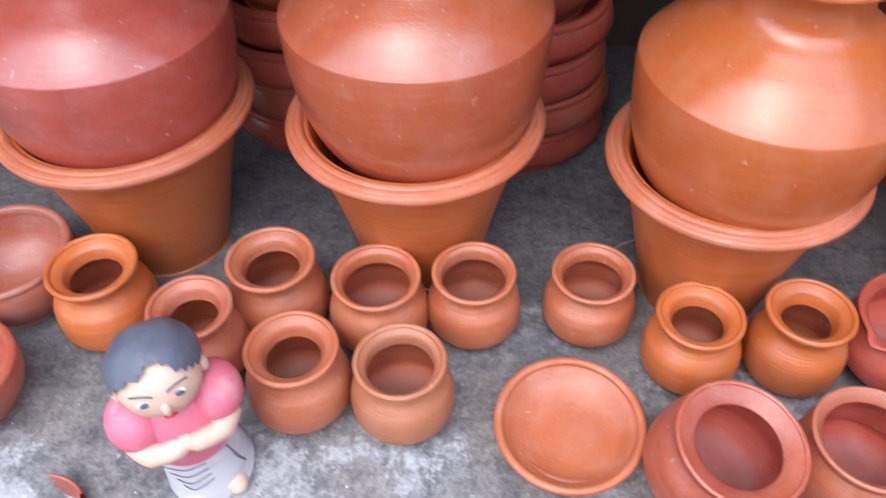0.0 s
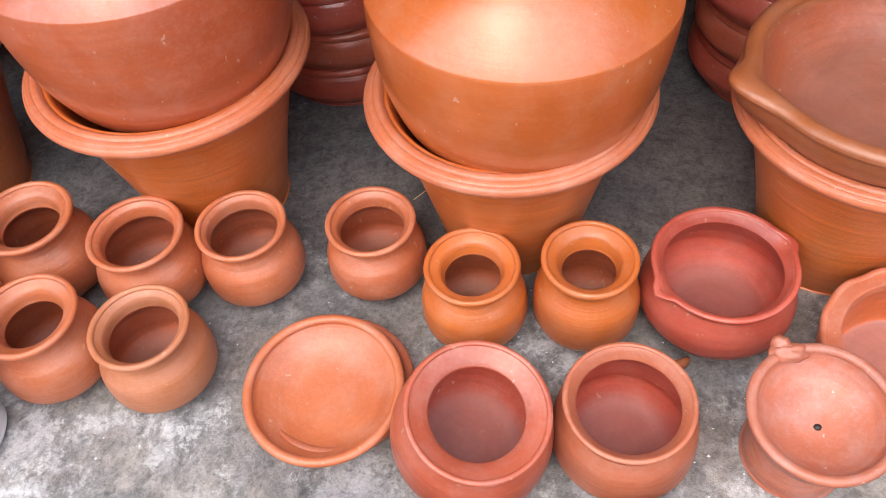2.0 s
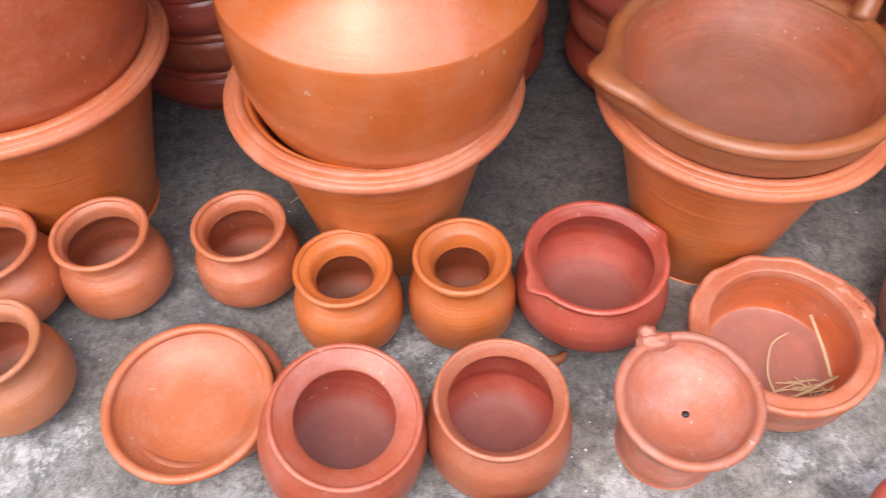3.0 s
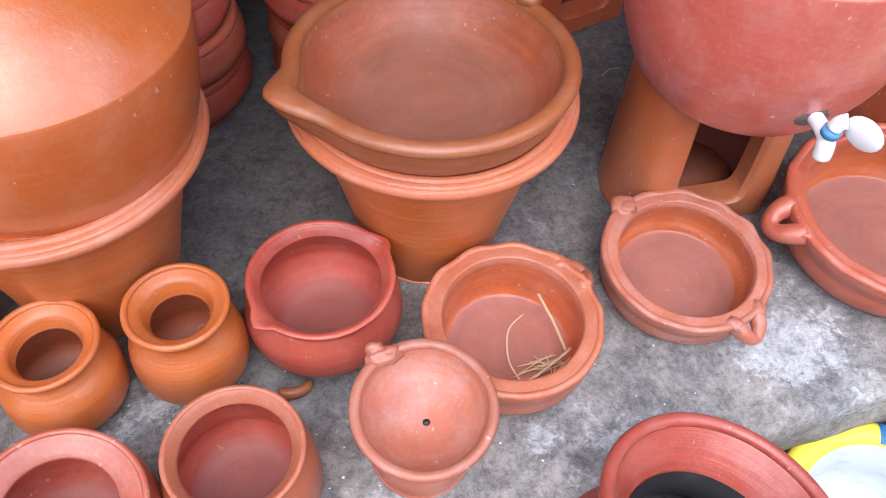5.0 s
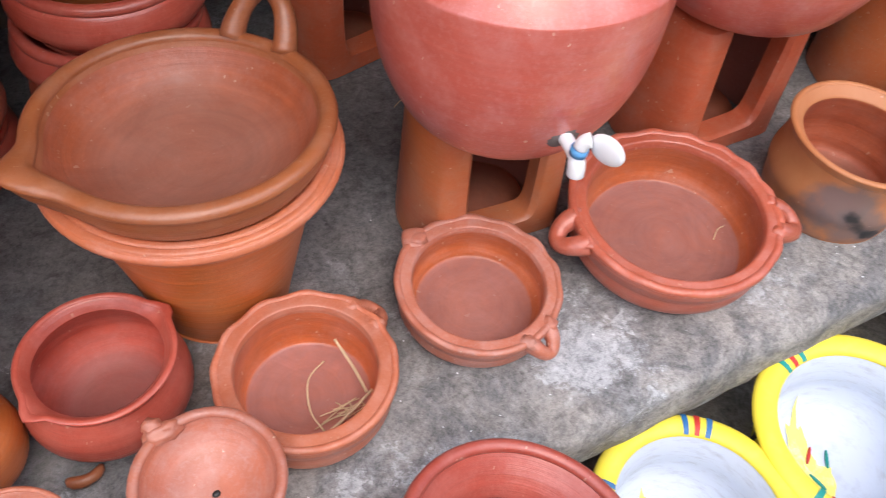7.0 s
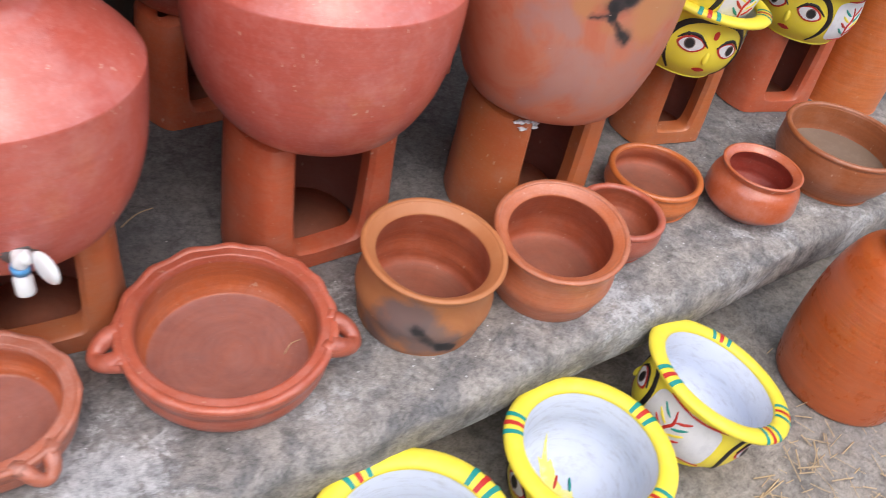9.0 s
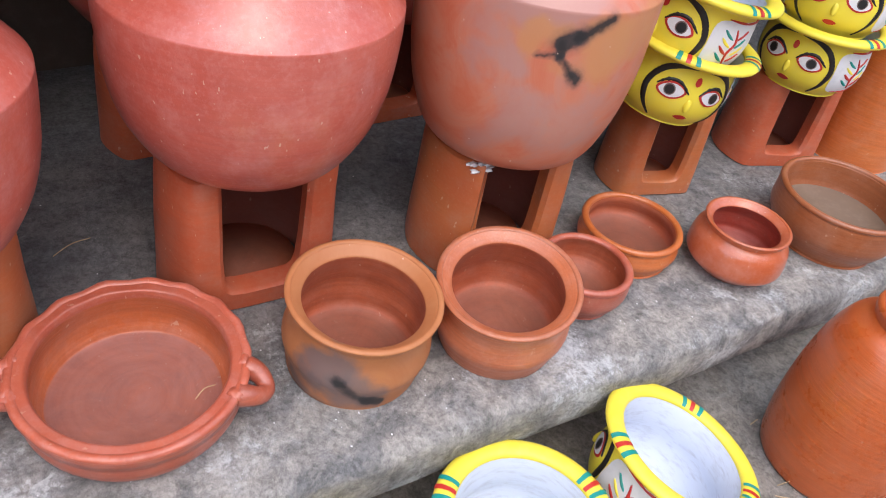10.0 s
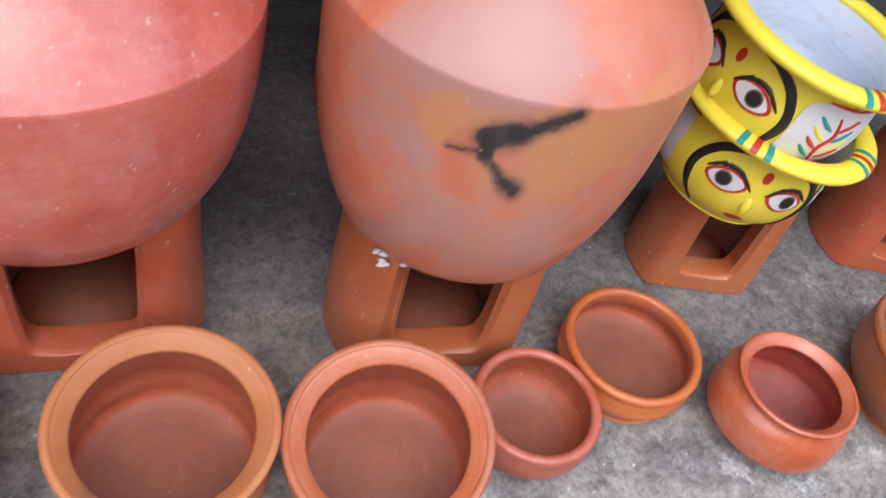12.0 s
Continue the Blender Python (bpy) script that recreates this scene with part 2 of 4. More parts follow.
CLAY_BURNT = stained("scorched clay", [(0.36, (0.46, 0.165, 0.06)), (0.66, (0.50, 0.20, 0.08))],
                     [(round_pot(0.10, 215, 0.07), 0.055, (0.17, 0.125, 0.125), 0.85), (round_pot(0.10, 240, 0.04), 0.05, (0.20, 0.14, 0.13), 0.8), (round_pot(0.09, 195, 0.03), 0.04, (0.15, 0.11, 0.11), 0.8)],
                     [(round_pot(0.105, 226, 0.066), round_pot(0.095, 252, 0.026), 0.009), (round_pot(0.1, 250, 0.03), round_pot(0.095, 262, 0.022), 0.010)], 0.5)


def paint(name, color, wear, amount=0.25, rough=0.5, streak=None):
    m, nt, nodes, links, bsdf = node_mat(name)
    n = noise_tex(nt, 30, 6, 0.7, streak)
    col = mix(nt, ramp(nt, n, [(0.5, (0, 0, 0)), (0.78, (amount, amount, amount))]), color, wear)
    big = noise_tex(nt, 7, 3, shift=6)
    col = mix(nt, ramp(nt, big, [(0.35, (0, 0, 0)), (0.75, (0.25, 0.25, 0.25))]), col, tuple(c * 0.75 for c in color))
    links.new(col, bsdf.inputs["Base Color"])
    bsdf.inputs["Roughness"].default_value = rough
    bump(nt, bsdf, [(n, 0.2, 0.001)])
    return m


YELLOW = paint("yellow paint", (0.92, 0.76, 0.06), (0.80, 0.66, 0.18), 0.4, 0.42)
WHITE_PAINT = paint("white paint", (0.76, 0.76, 0.78), (0.5, 0.5, 0.53), 0.6, 0.6)
WHITE_WASH = paint("whitewash", (0.62, 0.67, 0.78), (0.36, 0.36, 0.40), 0.7, 0.7, (1, 1, 4))
BLACK_PAINT = paint("black paint", (0.015, 0.013, 0.012), (0.08, 0.07, 0.06), 0.6, 0.45)
RED_PAINT = paint("red paint", (0.55, 0.03, 0.02), (0.5, 0.12, 0.07), 0.4, 0.45)
TEAL_PAINT = paint("teal paint", (0.01, 0.28, 0.24), (0.15, 0.4, 0.3), 0.5, 0.45)
BLUE_PAINT = paint("blue paint", (0.02, 0.14, 0.36), (0.2, 0.3, 0.4), 0.5, 0.45)
IRIS_PAINT = paint("grey-brown paint", (0.17, 0.12, 0.11), (0.3, 0.25, 0.22), 0.5, 0.45)
YELLOW_WASH = paint("thin yellow paint", (0.84, 0.76, 0.17), (0.74, 0.74, 0.66), 0.9, 0.55)
PINK_PAINT = paint("pink paint", (0.78, 0.19, 0.27), (0.85, 0.58, 0.58), 1.0, 0.5)
SKIN_PAINT = paint("pale peach paint", (0.80, 0.56, 0.42), (0.80, 0.36, 0.30), 0.5, 0.5)
HAIR_PAINT = paint("slate grey paint", (0.11, 0.12, 0.16), (0.26, 0.27, 0.32), 0.7, 0.5)
PLASTER_WHITE = paint("chipped white glaze", (0.72, 0.72, 0.74), (0.42, 0.41, 0.42), 0.8, 0.5, (1, 1, 3))
PLASTIC_WHITE = paint("white plastic", (0.85, 0.85, 0.86), (0.8, 0.8, 0.8), 0.1, 0.3)
PLASTIC_BLUE = paint("blue plastic", (0.10, 0.32, 0.62), (0.2, 0.4, 0.6), 0.1, 0.35)
RUBBER = paint("grey putty", (0.14, 0.115, 0.11), (0.25, 0.2, 0.18), 0.5, 0.8)
STRAW = paint("dry straw", (0.62, 0.46, 0.28), (0.4, 0.28, 0.15), 0.5, 0.7)
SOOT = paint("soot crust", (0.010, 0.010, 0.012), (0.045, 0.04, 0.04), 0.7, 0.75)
SILT = paint("dried silt", (0.20, 0.14, 0.10), (0.30, 0.22, 0.17), 0.6, 0.45)


def concrete(name, dark, light, white, amount, dust):
    m, nt, nodes, links, bsdf = node_mat(name)
    tc = nodes.new("ShaderNodeTexCoord")

    def tex(scale, detail=5, rough=0.6, distort=0.0):
        n = nodes.new("ShaderNodeTexNoise")
        n.inputs["Scale"].default_value = scale
        n.inputs["Detail"].default_value = detail
        n.inputs["Roughness"].default_value = rough
        n.inputs["Distortion"].default_value = distort
        links.new(tc.outputs["Object"], n.inputs["Vector"])
        return n.outputs[0]
    a, b, c, d = tex(3.2, 6, 0.65), tex(26, 8, 0.72), tex(90, 4, 0.7), tex(420, 2, 0.6)
    col = ramp(nt, a, [(0.3, dark), (0.7, light)])
    col = mix(nt, ramp(nt, b, [(0.36, (0.55, 0.55, 0.55)), (0.52, (0, 0, 0))]), col, tuple(x * 0.62 for x in dark))
    col = mix(nt, ramp(nt, c, [(0.4, (0, 0, 0)), (0.7, (0.5, 0.5, 0.5))]), col, tuple(x * 0.55 for x in dark))
    # brown dust in wide drifts
    col = mix(nt, ramp(nt, tex(5, 5, 0.6), [(0.45, (0, 0, 0)), (0.7, (0.4, 0.4, 0.4))]), col, dust)
    # pale dust along the front; its fade paints the light falling off backwards
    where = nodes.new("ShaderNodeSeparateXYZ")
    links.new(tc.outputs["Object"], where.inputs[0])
    front_light = nodes.new("ShaderNodeMapRange")
    front_light.inputs[1].default_value, front_light.inputs[2].default_value, front_light.inputs[3].default_value, front_light.inputs[4].default_value = 0.36, 0.84, 0.76, 0.0
    links.new(where.outputs[1], front_light.inputs[0])
    dust_and_light = mix(nt, 1.0, front_light.outputs[0], ramp(nt, tex(11, 8, 0.75, 0.5), [(0.42, (0.15, 0.15, 0.15)), (0.58, (1, 1, 1))]), "MULTIPLY")
    col = mix(nt, dust_and_light, col, tuple(v * 1.5 for v in dust))
    # spilt limewash: flakes in drifts, thickest along the edge of the ledge
    pos = nodes.new("ShaderNodeSeparateXYZ")
    links.new(tc.outputs["Object"], pos.inputs[0])
    back = nodes.new("ShaderNodeMapRange")
    back.inputs[1].default_value, back.inputs[2].default_value, back.inputs[3].default_value, back.inputs[4].default_value = 0.40, 0.85, 1.0, 0.70
    links.new(pos.outputs[1], back.inputs[0])
    left = nodes.new("ShaderNodeMapRange")
    left.inputs[1].default_value, left.inputs[2].default_value, left.inputs[3].default_value, left.inputs[4].default_value = 0.9, 1.6, 1.0, 0.86
    links.new(pos.outputs[0], left.inputs[0])
    wide = mix(nt, 1.0, mix(nt, 1.0, tex(7.5, 3, 0.5), back.outputs[0], "MULTIPLY"), left.outputs[0], "MULTIPLY")
    flake = mix(nt, 0.55, b, tex(75, 9, 0.85, 0.4))
    blot = mix(nt, 1.0, flake, wide, "MULTIPLY")
    col = mix(nt, ramp(nt, blot, [(0.262, (0, 0, 0)), (0.278, (amount, amount, amount))]), col, white)
    thin = mix(nt, 1.0, tex(40, 8, 0.8), wide, "MULTIPLY")
    col = mix(nt, ramp(nt, thin, [(0.205, (0, 0, 0)), (0.30, (0.40, 0.40, 0.40))]), col, tuple(x * 0.75 for x in white))
    col = mix(nt, ramp(nt, d, [(0.62, (0, 0, 0)), (0.74, (0.18, 0.18, 0.18))]), col, white)
    # coarse grain and pits
    grit = ramp(nt, tex(150, 6, 0.8, 0.3), [(0.36, (0.62, 0.62, 0.62)), (0.50, (0.97, 0.97, 0.97)), (0.66, (1.12, 1.12, 1.12))])
    blotch = ramp(nt, tex(38, 9, 0.82, 0.6), [(0.38, (0.62, 0.62, 0.62)), (0.5, (0.98, 0.98, 0.98)), (0.62, (1.22, 1.22, 1.22))])
    col = mix(nt, 1.0, mix(nt, 1.0, col, grit, "MULTIPLY"), blotch, "MULTIPLY")
    links.new(col, bsdf.inputs["Base Color"])
    bsdf.inputs["Roughness"].default_value = 0.85
    bump(nt, bsdf, [(b, 0.45, 0.006), (c, 0.7, 0.003), (d, 0.5, 0.0012)])
    return m


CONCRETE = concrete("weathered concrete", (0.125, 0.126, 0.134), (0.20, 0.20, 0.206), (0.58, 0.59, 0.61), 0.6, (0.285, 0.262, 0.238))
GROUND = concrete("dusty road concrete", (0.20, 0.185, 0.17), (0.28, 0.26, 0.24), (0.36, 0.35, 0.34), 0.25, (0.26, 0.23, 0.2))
WALL_FAR = paint("plain grey plaster", (0.24, 0.23, 0.22), (0.16, 0.15, 0.14), 0.6, 0.85)
WALL_DARK = paint("dark plaster", (0.10, 0.075, 0.06), (0.18, 0.13, 0.10), 0.6, 0.85)


# ---- mesh helpers ----
def part(name, bm, material, parent=None, label=""):
    me = bpy.data.meshes.new(name)
    bmesh.ops.recalc_face_normals(bm, faces=bm.faces)
    bm.to_mesh(me)
    bm.free()
    me.polygons.foreach_set("use_smooth", [True] * len(me.polygons))
    for mat in material if isinstance(material, (list, tuple)) else [material]:
        me.materials.append(mat)
    ob = new(name, me)
    if parent:
        ob.parent = parent
    if label:
        ob["label"] = label
    return ob


def thing(name, m, label, category, group=""):
    ob = new(name)
    ob.empty_display_size = 0.02
    ob.matrix_basis = m
    return tagged(ob, label, category, group)


def curve(points, n=6):
    """Smooth curve through points; a point given twice makes a corner."""
    out = []
    k = len(points)
    for i in range(k - 1):
        p1, p2 = points[i], points[i + 1]
        if p1 == p2:
            continue
        p0 = points[i - 1] if i > 0 and points[i - 1] != p1 else p1
        p3 = points[i + 2] if i + 2 < k and points[i + 2] != p2 else p2
        for j in range(n):
            t = j / n
            out.append(tuple(0.5 * (2 * b + (c - a) * t + (2 * a - 5 * b + 4 * c - d) * t * t + (3 * b - a - 3 * c + d) * t ** 3) for a, b, c, d in zip(p0, p1, p2, p3)))
    out.append(tuple(points[-1]))
    return out


def lathe(profile, seg=56, wobble=0.006, seed=0.0, warp=None, closed=False):
    bm = bmesh.new()
    rings = []
    for r, z in profile:
        if r < 1e-5 and not closed:
            rings.append([bm.verts.new((0, 0, z))])
            continue
        ring = []
        for i in range(seg):
            a = 2 * math.pi * i / seg
            w = 1 + wobble * noise.noise(Vector((math.cos(a) * 1.3, math.sin(a) * 1.3, z * 9 + seed)))
            x, y, h = r * w * math.cos(a), r * w * math.sin(a), z + wobble * 0.4 * r * noise.noise(Vector((math.cos(a), math.sin(a), seed + 7)))
            if warp:
                x, y, h = warp(a, x, y, h, r)
            ring.append(bm.verts.new((x, y, h)))
        rings.append(ring)
    pairs = list(zip(rings, rings[1:])) + ([(rings[-1], rings[0])] if closed else [])
    for a, b in pairs:
        if len(a) == 1 and len(b) == 1:
            continue
        for i in range(seg):
            j = (i + 1) % seg
            if len(a) == 1:
                bm.faces.new((a[0], b[j], b[i]))
            elif len(b) == 1:
                bm.faces.new((a[i], a[j], b[0]))
            else:
                bm.faces.new((a[i], a[j], b[j], b[i]))
    return bm


def ring_bm(r, z, rr, rz, seg=56, seed=0.0, warp=None, wobble=0.006):
    """A rolled lip: radius r, middle height z, half width rr, half height rz."""
    prof = [(r + rr * math.cos(a), z + rz * math.sin(a)) for a in [2 * math.pi * k / 12 for k in range(12)]]
    return lathe(prof, seg, wobble, seed, warp, True)


def tube(points, radii, seg=10, cap=True):
    pts = [Vector(p) for p in points]
    rs = radii if isinstance(radii, (list, tuple)) else [radii] * len(pts)
    bm = bmesh.new()
    rings = []
    for i, p in enumerate(pts):
        d = (pts[min(i + 1, len(pts) - 1)] - pts[max(i - 1, 0)]).normalized()
        q = d.to_track_quat("Z", "Y")
        rings.append([bm.verts.new(p + q @ Vector((rs[i] * math.cos(2 * math.pi * k / seg), rs[i] * math.sin(2 * math.pi * k / seg), 0))) for k in range(seg)])
    for a, b in zip(rings, rings[1:]):
        for k in range(seg):
            bm.faces.new((a[k], a[(k + 1) % seg], b[(k + 1) % seg], b[k]))
    if cap:
        bm.faces.new(rings[0])
        bm.faces.new(rings[-1])
    return bm


def blob(center, size, seg=16, rough=0.0, seed=0.0):
    bm = bmesh.new()
    bmesh.ops.create_uvsphere(bm, u_segments=seg, v_segments=seg // 2 + 2, radius=1)
    for v in bm.verts:
        k = 1 + rough * noise.noise(v.co * 2 + Vector((seed, 0, 0)))
        v.co = Vector((v.co.x * size[0] * k, v.co.y * size[1] * k, v.co.z * size[2] * k)) + Vector(center)
    return bm


def join(*bms):
    out = bmesh.new()
    for b in bms:
        me = bpy.data.meshes.new("t")
        b.to_mesh(me)
        b.free()
        out.from_mesh(me)
        bpy.data.meshes.remove(me)
    return out


def radius_at(profile, z):
    for (r0, z0), (r1, z1) in zip(profile, profile[1:]):
        if min(z0, z1) <= z <= max(z0, z1) and abs(z1 - z0) > 1e-9:
            return r0 + (r1 - r0) * (z - z0) / (z1 - z0)
    return max(r for r, z in profile)


def on_pot(profile, a, z, lift):
    r = radius_at(profile, z) + lift
    return Vector((r * math.cos(a), r * math.sin(a), z))


def stroke(profile, pts, width, lift=0.0012, n=6, ragged=0.0):
    """A brush stroke on a pot's surface: points are (degrees round, height)."""
    line = curve([tuple(p) for p in pts], n)
    bm = bmesh.new()
    rows = []
    m = len(line)
    for i, (a, z) in enumerate(line):
        a = radians(a)
        p0, p1 = line[max(i - 1, 0)], line[min(i + 1, m - 1)]
        r = radius_at(profile, z)
        du, dv = radians(p1[0] - p0[0]) * r, p1[1] - p0[1]
        l = math.hypot(du, dv) or 1
        taper = min(1.0, 0.35 + 2.2 * min(i, m - 1 - i) / max(m - 1, 1))
        w = width * taper * 0.5 * (1 + ragged * noise.noise(Vector((i * 0.9, z * 90, 2))))
        row = []
        for s in (-1, -0.4, 0.4, 1):
            row.append(bm.verts.new(on_pot(profile, a - dv / l * w * s / r, z + du / l * w * s, lift if abs(s) < 0.9 else lift * 0.3)))
        rows.append(row)
    for a, b in zip(rows, rows[1:]):
        for k in range(3):
            bm.faces.new((a[k], a[k + 1], b[k + 1], b[k]))
    return bm


def patch(profile, a0, z0, w, h, lift=0.0012, power=2.0, lean=0.0, seg=20):
    """A painted spot: half width w, half height h, pointed at its ends when power is under 2."""
    bm = bmesh.new()
    r0 = radius_at(profile, z0)
    rings = [[bm.verts.new(on_pot(profile, radians(a0), z0, lift))]]
    for f in (0.2, 0.4, 0.6, 0.8, 1.0):
        ring = []
        for k in range(seg):
            t = 2 * math.pi * k / seg
            c, s = math.cos(t), math.sin(t)
            u = w * f * (abs(c) ** (2 / power)) * (1 if c >= 0 else -1)
            v = h * f * (abs(s) ** (2 / power)) * (1 if s >= 0 else -1)
            u, v = u * math.cos(lean) - v * math.sin(lean), u * math.sin(lean) + v * math.cos(lean)
            ring.append(bm.verts.new(on_pot(profile, radians(a0) + u / r0, z0 + v, lift)))
        rings.append(ring)
    for k in range(seg):
        bm.faces.new((rings[0][0], rings[1][k], rings[1][(k + 1) % seg]))
        for a, b in zip(rings[1:], rings[2:]):
            bm.faces.new((a[k], b[k], b[(k + 1) % seg], a[(k + 1) % seg]))
    return bm


# ---- the setting ----
def edge_y(x):
    return 0.40 - 0.055 * x


def sheet(rows):
    bm = bmesh.new()
    vs = [[bm.verts.new(p) for p in row] for row in rows]
    for a, b in zip(vs, vs[1:]):
        for i in range(len(a) - 1):
            bm.faces.new((a[i], a[i + 1], b[i + 1], b[i]))
    return bm


LOW = -0.22
section = [(0.110, LOW - 0.03), (0.105, LOW + 0.02), (0.085, LOW + 0.055), (0.030, LOW + 0.085), (0.004, -0.09), (0.0, -0.06), (0.0, -0.035), (0.001, -0.02), (0.004, -0.011), (0.010, -0.004), (0.018, -0.001), (0.03, 0.0), (0.05, 0.0)]
section += [(0.05 + 0.04 * k, 0.0) for k in range(1, 27)] + [(1.4, 0.0), (2.2, 0.0)]
xs = [-5 + 0.5 * k for k in range(8)] + [-1.0 + 0.03 * k for k in range(150)] + [3.5 + 0.5 * k for k in range(9)]
rows = []
for d, z in section:
    row = []
    for x in xs:
        chip = noise.noise(Vector((x * 14, z * 20, 3))) * 0.005 + noise.noise(Vector((x * 45, z * 45, 8))) * 0.003 + noise.noise(Vector((x * 3.1, 0, 9))) * 0.009
        lump = noise.noise(Vector((x * 4, d * 4, 1))) * 0.0022 + noise.noise(Vector((x * 30, d * 30, 5))) * 0.0006
        k = max(0.0, 1 - d / 0.08)
        row.append((x, edge_y(x) + d + chip * k, z + (lump - 0.002 if z > -0.01 else 0) - k * abs(chip) * (0.4 if z > -0.03 else 0)))
    rows.append(row)
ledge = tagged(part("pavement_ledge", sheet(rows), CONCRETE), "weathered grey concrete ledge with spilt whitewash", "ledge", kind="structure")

gx = [-400, -60, -12, -4] + [-1.5 + 0.06 * k for k in range(92)] + [6, 14, 60, 400]
gy = [-400, -60, -12, -4, -1.5] + [-0.8 + 0.05 * k for k in range(27)] + [1.2, 400]
rows = [[(x, y, LOW + (noise.noise(Vector((x * 3, y * 3, 2))) * 0.004 + noise.noise(Vector((x * 25, y * 25, 6))) * 0.001 - 0.003 if -2 < x < 5 and -1 < y < 1 else -0.003)) for x in gx] for y in gy]
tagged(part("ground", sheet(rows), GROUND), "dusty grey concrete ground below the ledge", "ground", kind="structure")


def box_bm(x0, x1, y0, y1, z0, z1, bevel=0.0):
    bm = bmesh.new()
    bmesh.ops.create_cube(bm, size=1)
    for v in bm.verts:
        v.co = Vector(((x0 + x1) / 2 + v.co.x * (x1 - x0), (y0 + y1) / 2 + v.co.y * (y1 - y0), (z0 + z1) / 2 + v.co.z * (z1 - z0)))
    if bevel:
        bmesh.ops.bevel(bm, geom=bm.edges[:], offset=bevel, segments=3, affect="EDGES", profile=0.6)
    return bm


def flat(ob):
    ob.data.polygons.foreach_set("use_smooth", [False] * len(ob.data.polygons))
    return ob


tagged(flat(part("wall_back", box_bm(-5, 7.5, 1.42, 1.60, LOW, 2.6), WALL_DARK)), "dark plastered wall behind the ledge", "wall", kind="structure")
# unseen slab, added only to darken the back of the ledge
tagged(flat(part("ceiling", box_bm(-5, 7.5, 0.56, 1.75, 1.02, 1.09), WALL_DARK)), "unseen dark slab added to shade the back of the ledge", "ceiling", kind="structure")

# unseen wall behind the camera, added to cut light from the low sky
tagged(flat(part("wall_front", box_bm(-14, 16, -4.9, -4.6, LOW - 0.02, 3.0), WALL_FAR)), "unseen plain grey wall added to block low sky light", "wall", kind="structure")


# ---- vessels ----
def vessel(name, m, outer, inner, lip, material, label, category, group="", seed=0.0, seg=56, n=5, warp=None, inside=None, lip_mat=None, throat_z=None):
    """A thrown vessel: outer and inner profiles from foot to lip, and a rolled lip (radius, height, half width, half height)."""
    ob = thing(name, m, label, category, group)
    o, i = curve(outer, n), curve(inner, n)
    if inside:
        cut = len(i) if throat_z is None else next((k for k, p in enumerate(i) if p[1] > throat_z), len(i))
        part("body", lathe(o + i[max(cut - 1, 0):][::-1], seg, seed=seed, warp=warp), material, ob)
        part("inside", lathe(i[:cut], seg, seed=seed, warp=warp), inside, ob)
    else:
        part("body", lathe(o + i[::-1], seg, seed=seed, warp=warp), material, ob)
    if lip:
        part("rim", ring_bm(*lip, seg=seg, seed=seed, warp=warp), lip_mat or material, ob)
    return ob, o, i


def lota(x, y, R, H, throat, material, label, turn=0, lean=(0, 0)):
    belly = R * 1.14
    outer = [(0, 0), (R * 0.6, 0.0), (R * 0.72, 0.004), (R * 1.08, H * 0.18), (belly, H * 0.38), (R * 1.08, H * 0.58), (R * 0.86, H * 0.72), (R * (0.74 + 0.06 * throat), H * 0.79), (R * 0.80, H * 0.87), (R * 0.95, H * 0.955), (R * 0.985, H * 0.985)]
    inner = [(0, 0.007), (R * 0.6, 0.008), (R * 1.02, H * 0.2), (belly - 0.006, H * 0.38), (R * 1.0, H * 0.58), (R * throat * 1.03, H * 0.76), (R * throat, H * 0.82), (R * (throat * 0.6 + 0.32), H * 0.915), (R * 0.88, H * 0.97), (R * 0.93, H * 0.985)]
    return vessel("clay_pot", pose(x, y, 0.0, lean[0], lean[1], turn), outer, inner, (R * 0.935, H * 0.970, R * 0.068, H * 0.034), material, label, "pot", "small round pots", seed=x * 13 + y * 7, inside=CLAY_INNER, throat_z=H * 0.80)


LOTA = "small round terracotta water pot with flared mouth"
lota(-0.467, 0.719, 0.061, 0.127, 0.6, CLAY_ORANGE, LOTA + ", orange")
lota(-0.32, 0.648, 0.055, 0.126, 0.6, CLAY_PINK, LOTA + ", pinkish, behind the figurine")
lota(-0.229, 0.729, 0.060, 0.128, 0.62, CLAY_TAN, LOTA + ", orange-brown")
lota(-0.088, 0.708, 0.0600, 0.114, 0.74, CLAY_TAN, LOTA + ", wide throat")
lota(0.042, 0.716, 0.0565, 0.112, 0.76, CLAY_TAN, LOTA + ", wide throat")
lota(0.201, 0.718, 0.0555, 0.107, 0.72, CLAY_TAN, LOTA + ", slightly smaller")
lota(0.324, 0.638, 0.0555, 0.116, 0.6, CLAY_ORANGE, LOTA + ", bright orange")
lota(0.456, 0.633, 0.0547, 0.128, 0.58, CLAY_ORANGE, LOTA + ", bright orange, chipped belly")
lota(-0.183, 0.588, 0.0585, 0.120, 0.6, CLAY_TAN, LOTA + ", orange-brown")
lota(-0.050, 0.572, 0.0575, 0.114, 0.72, CLAY_OCHRE, LOTA + ", pale ochre, chipped rim")


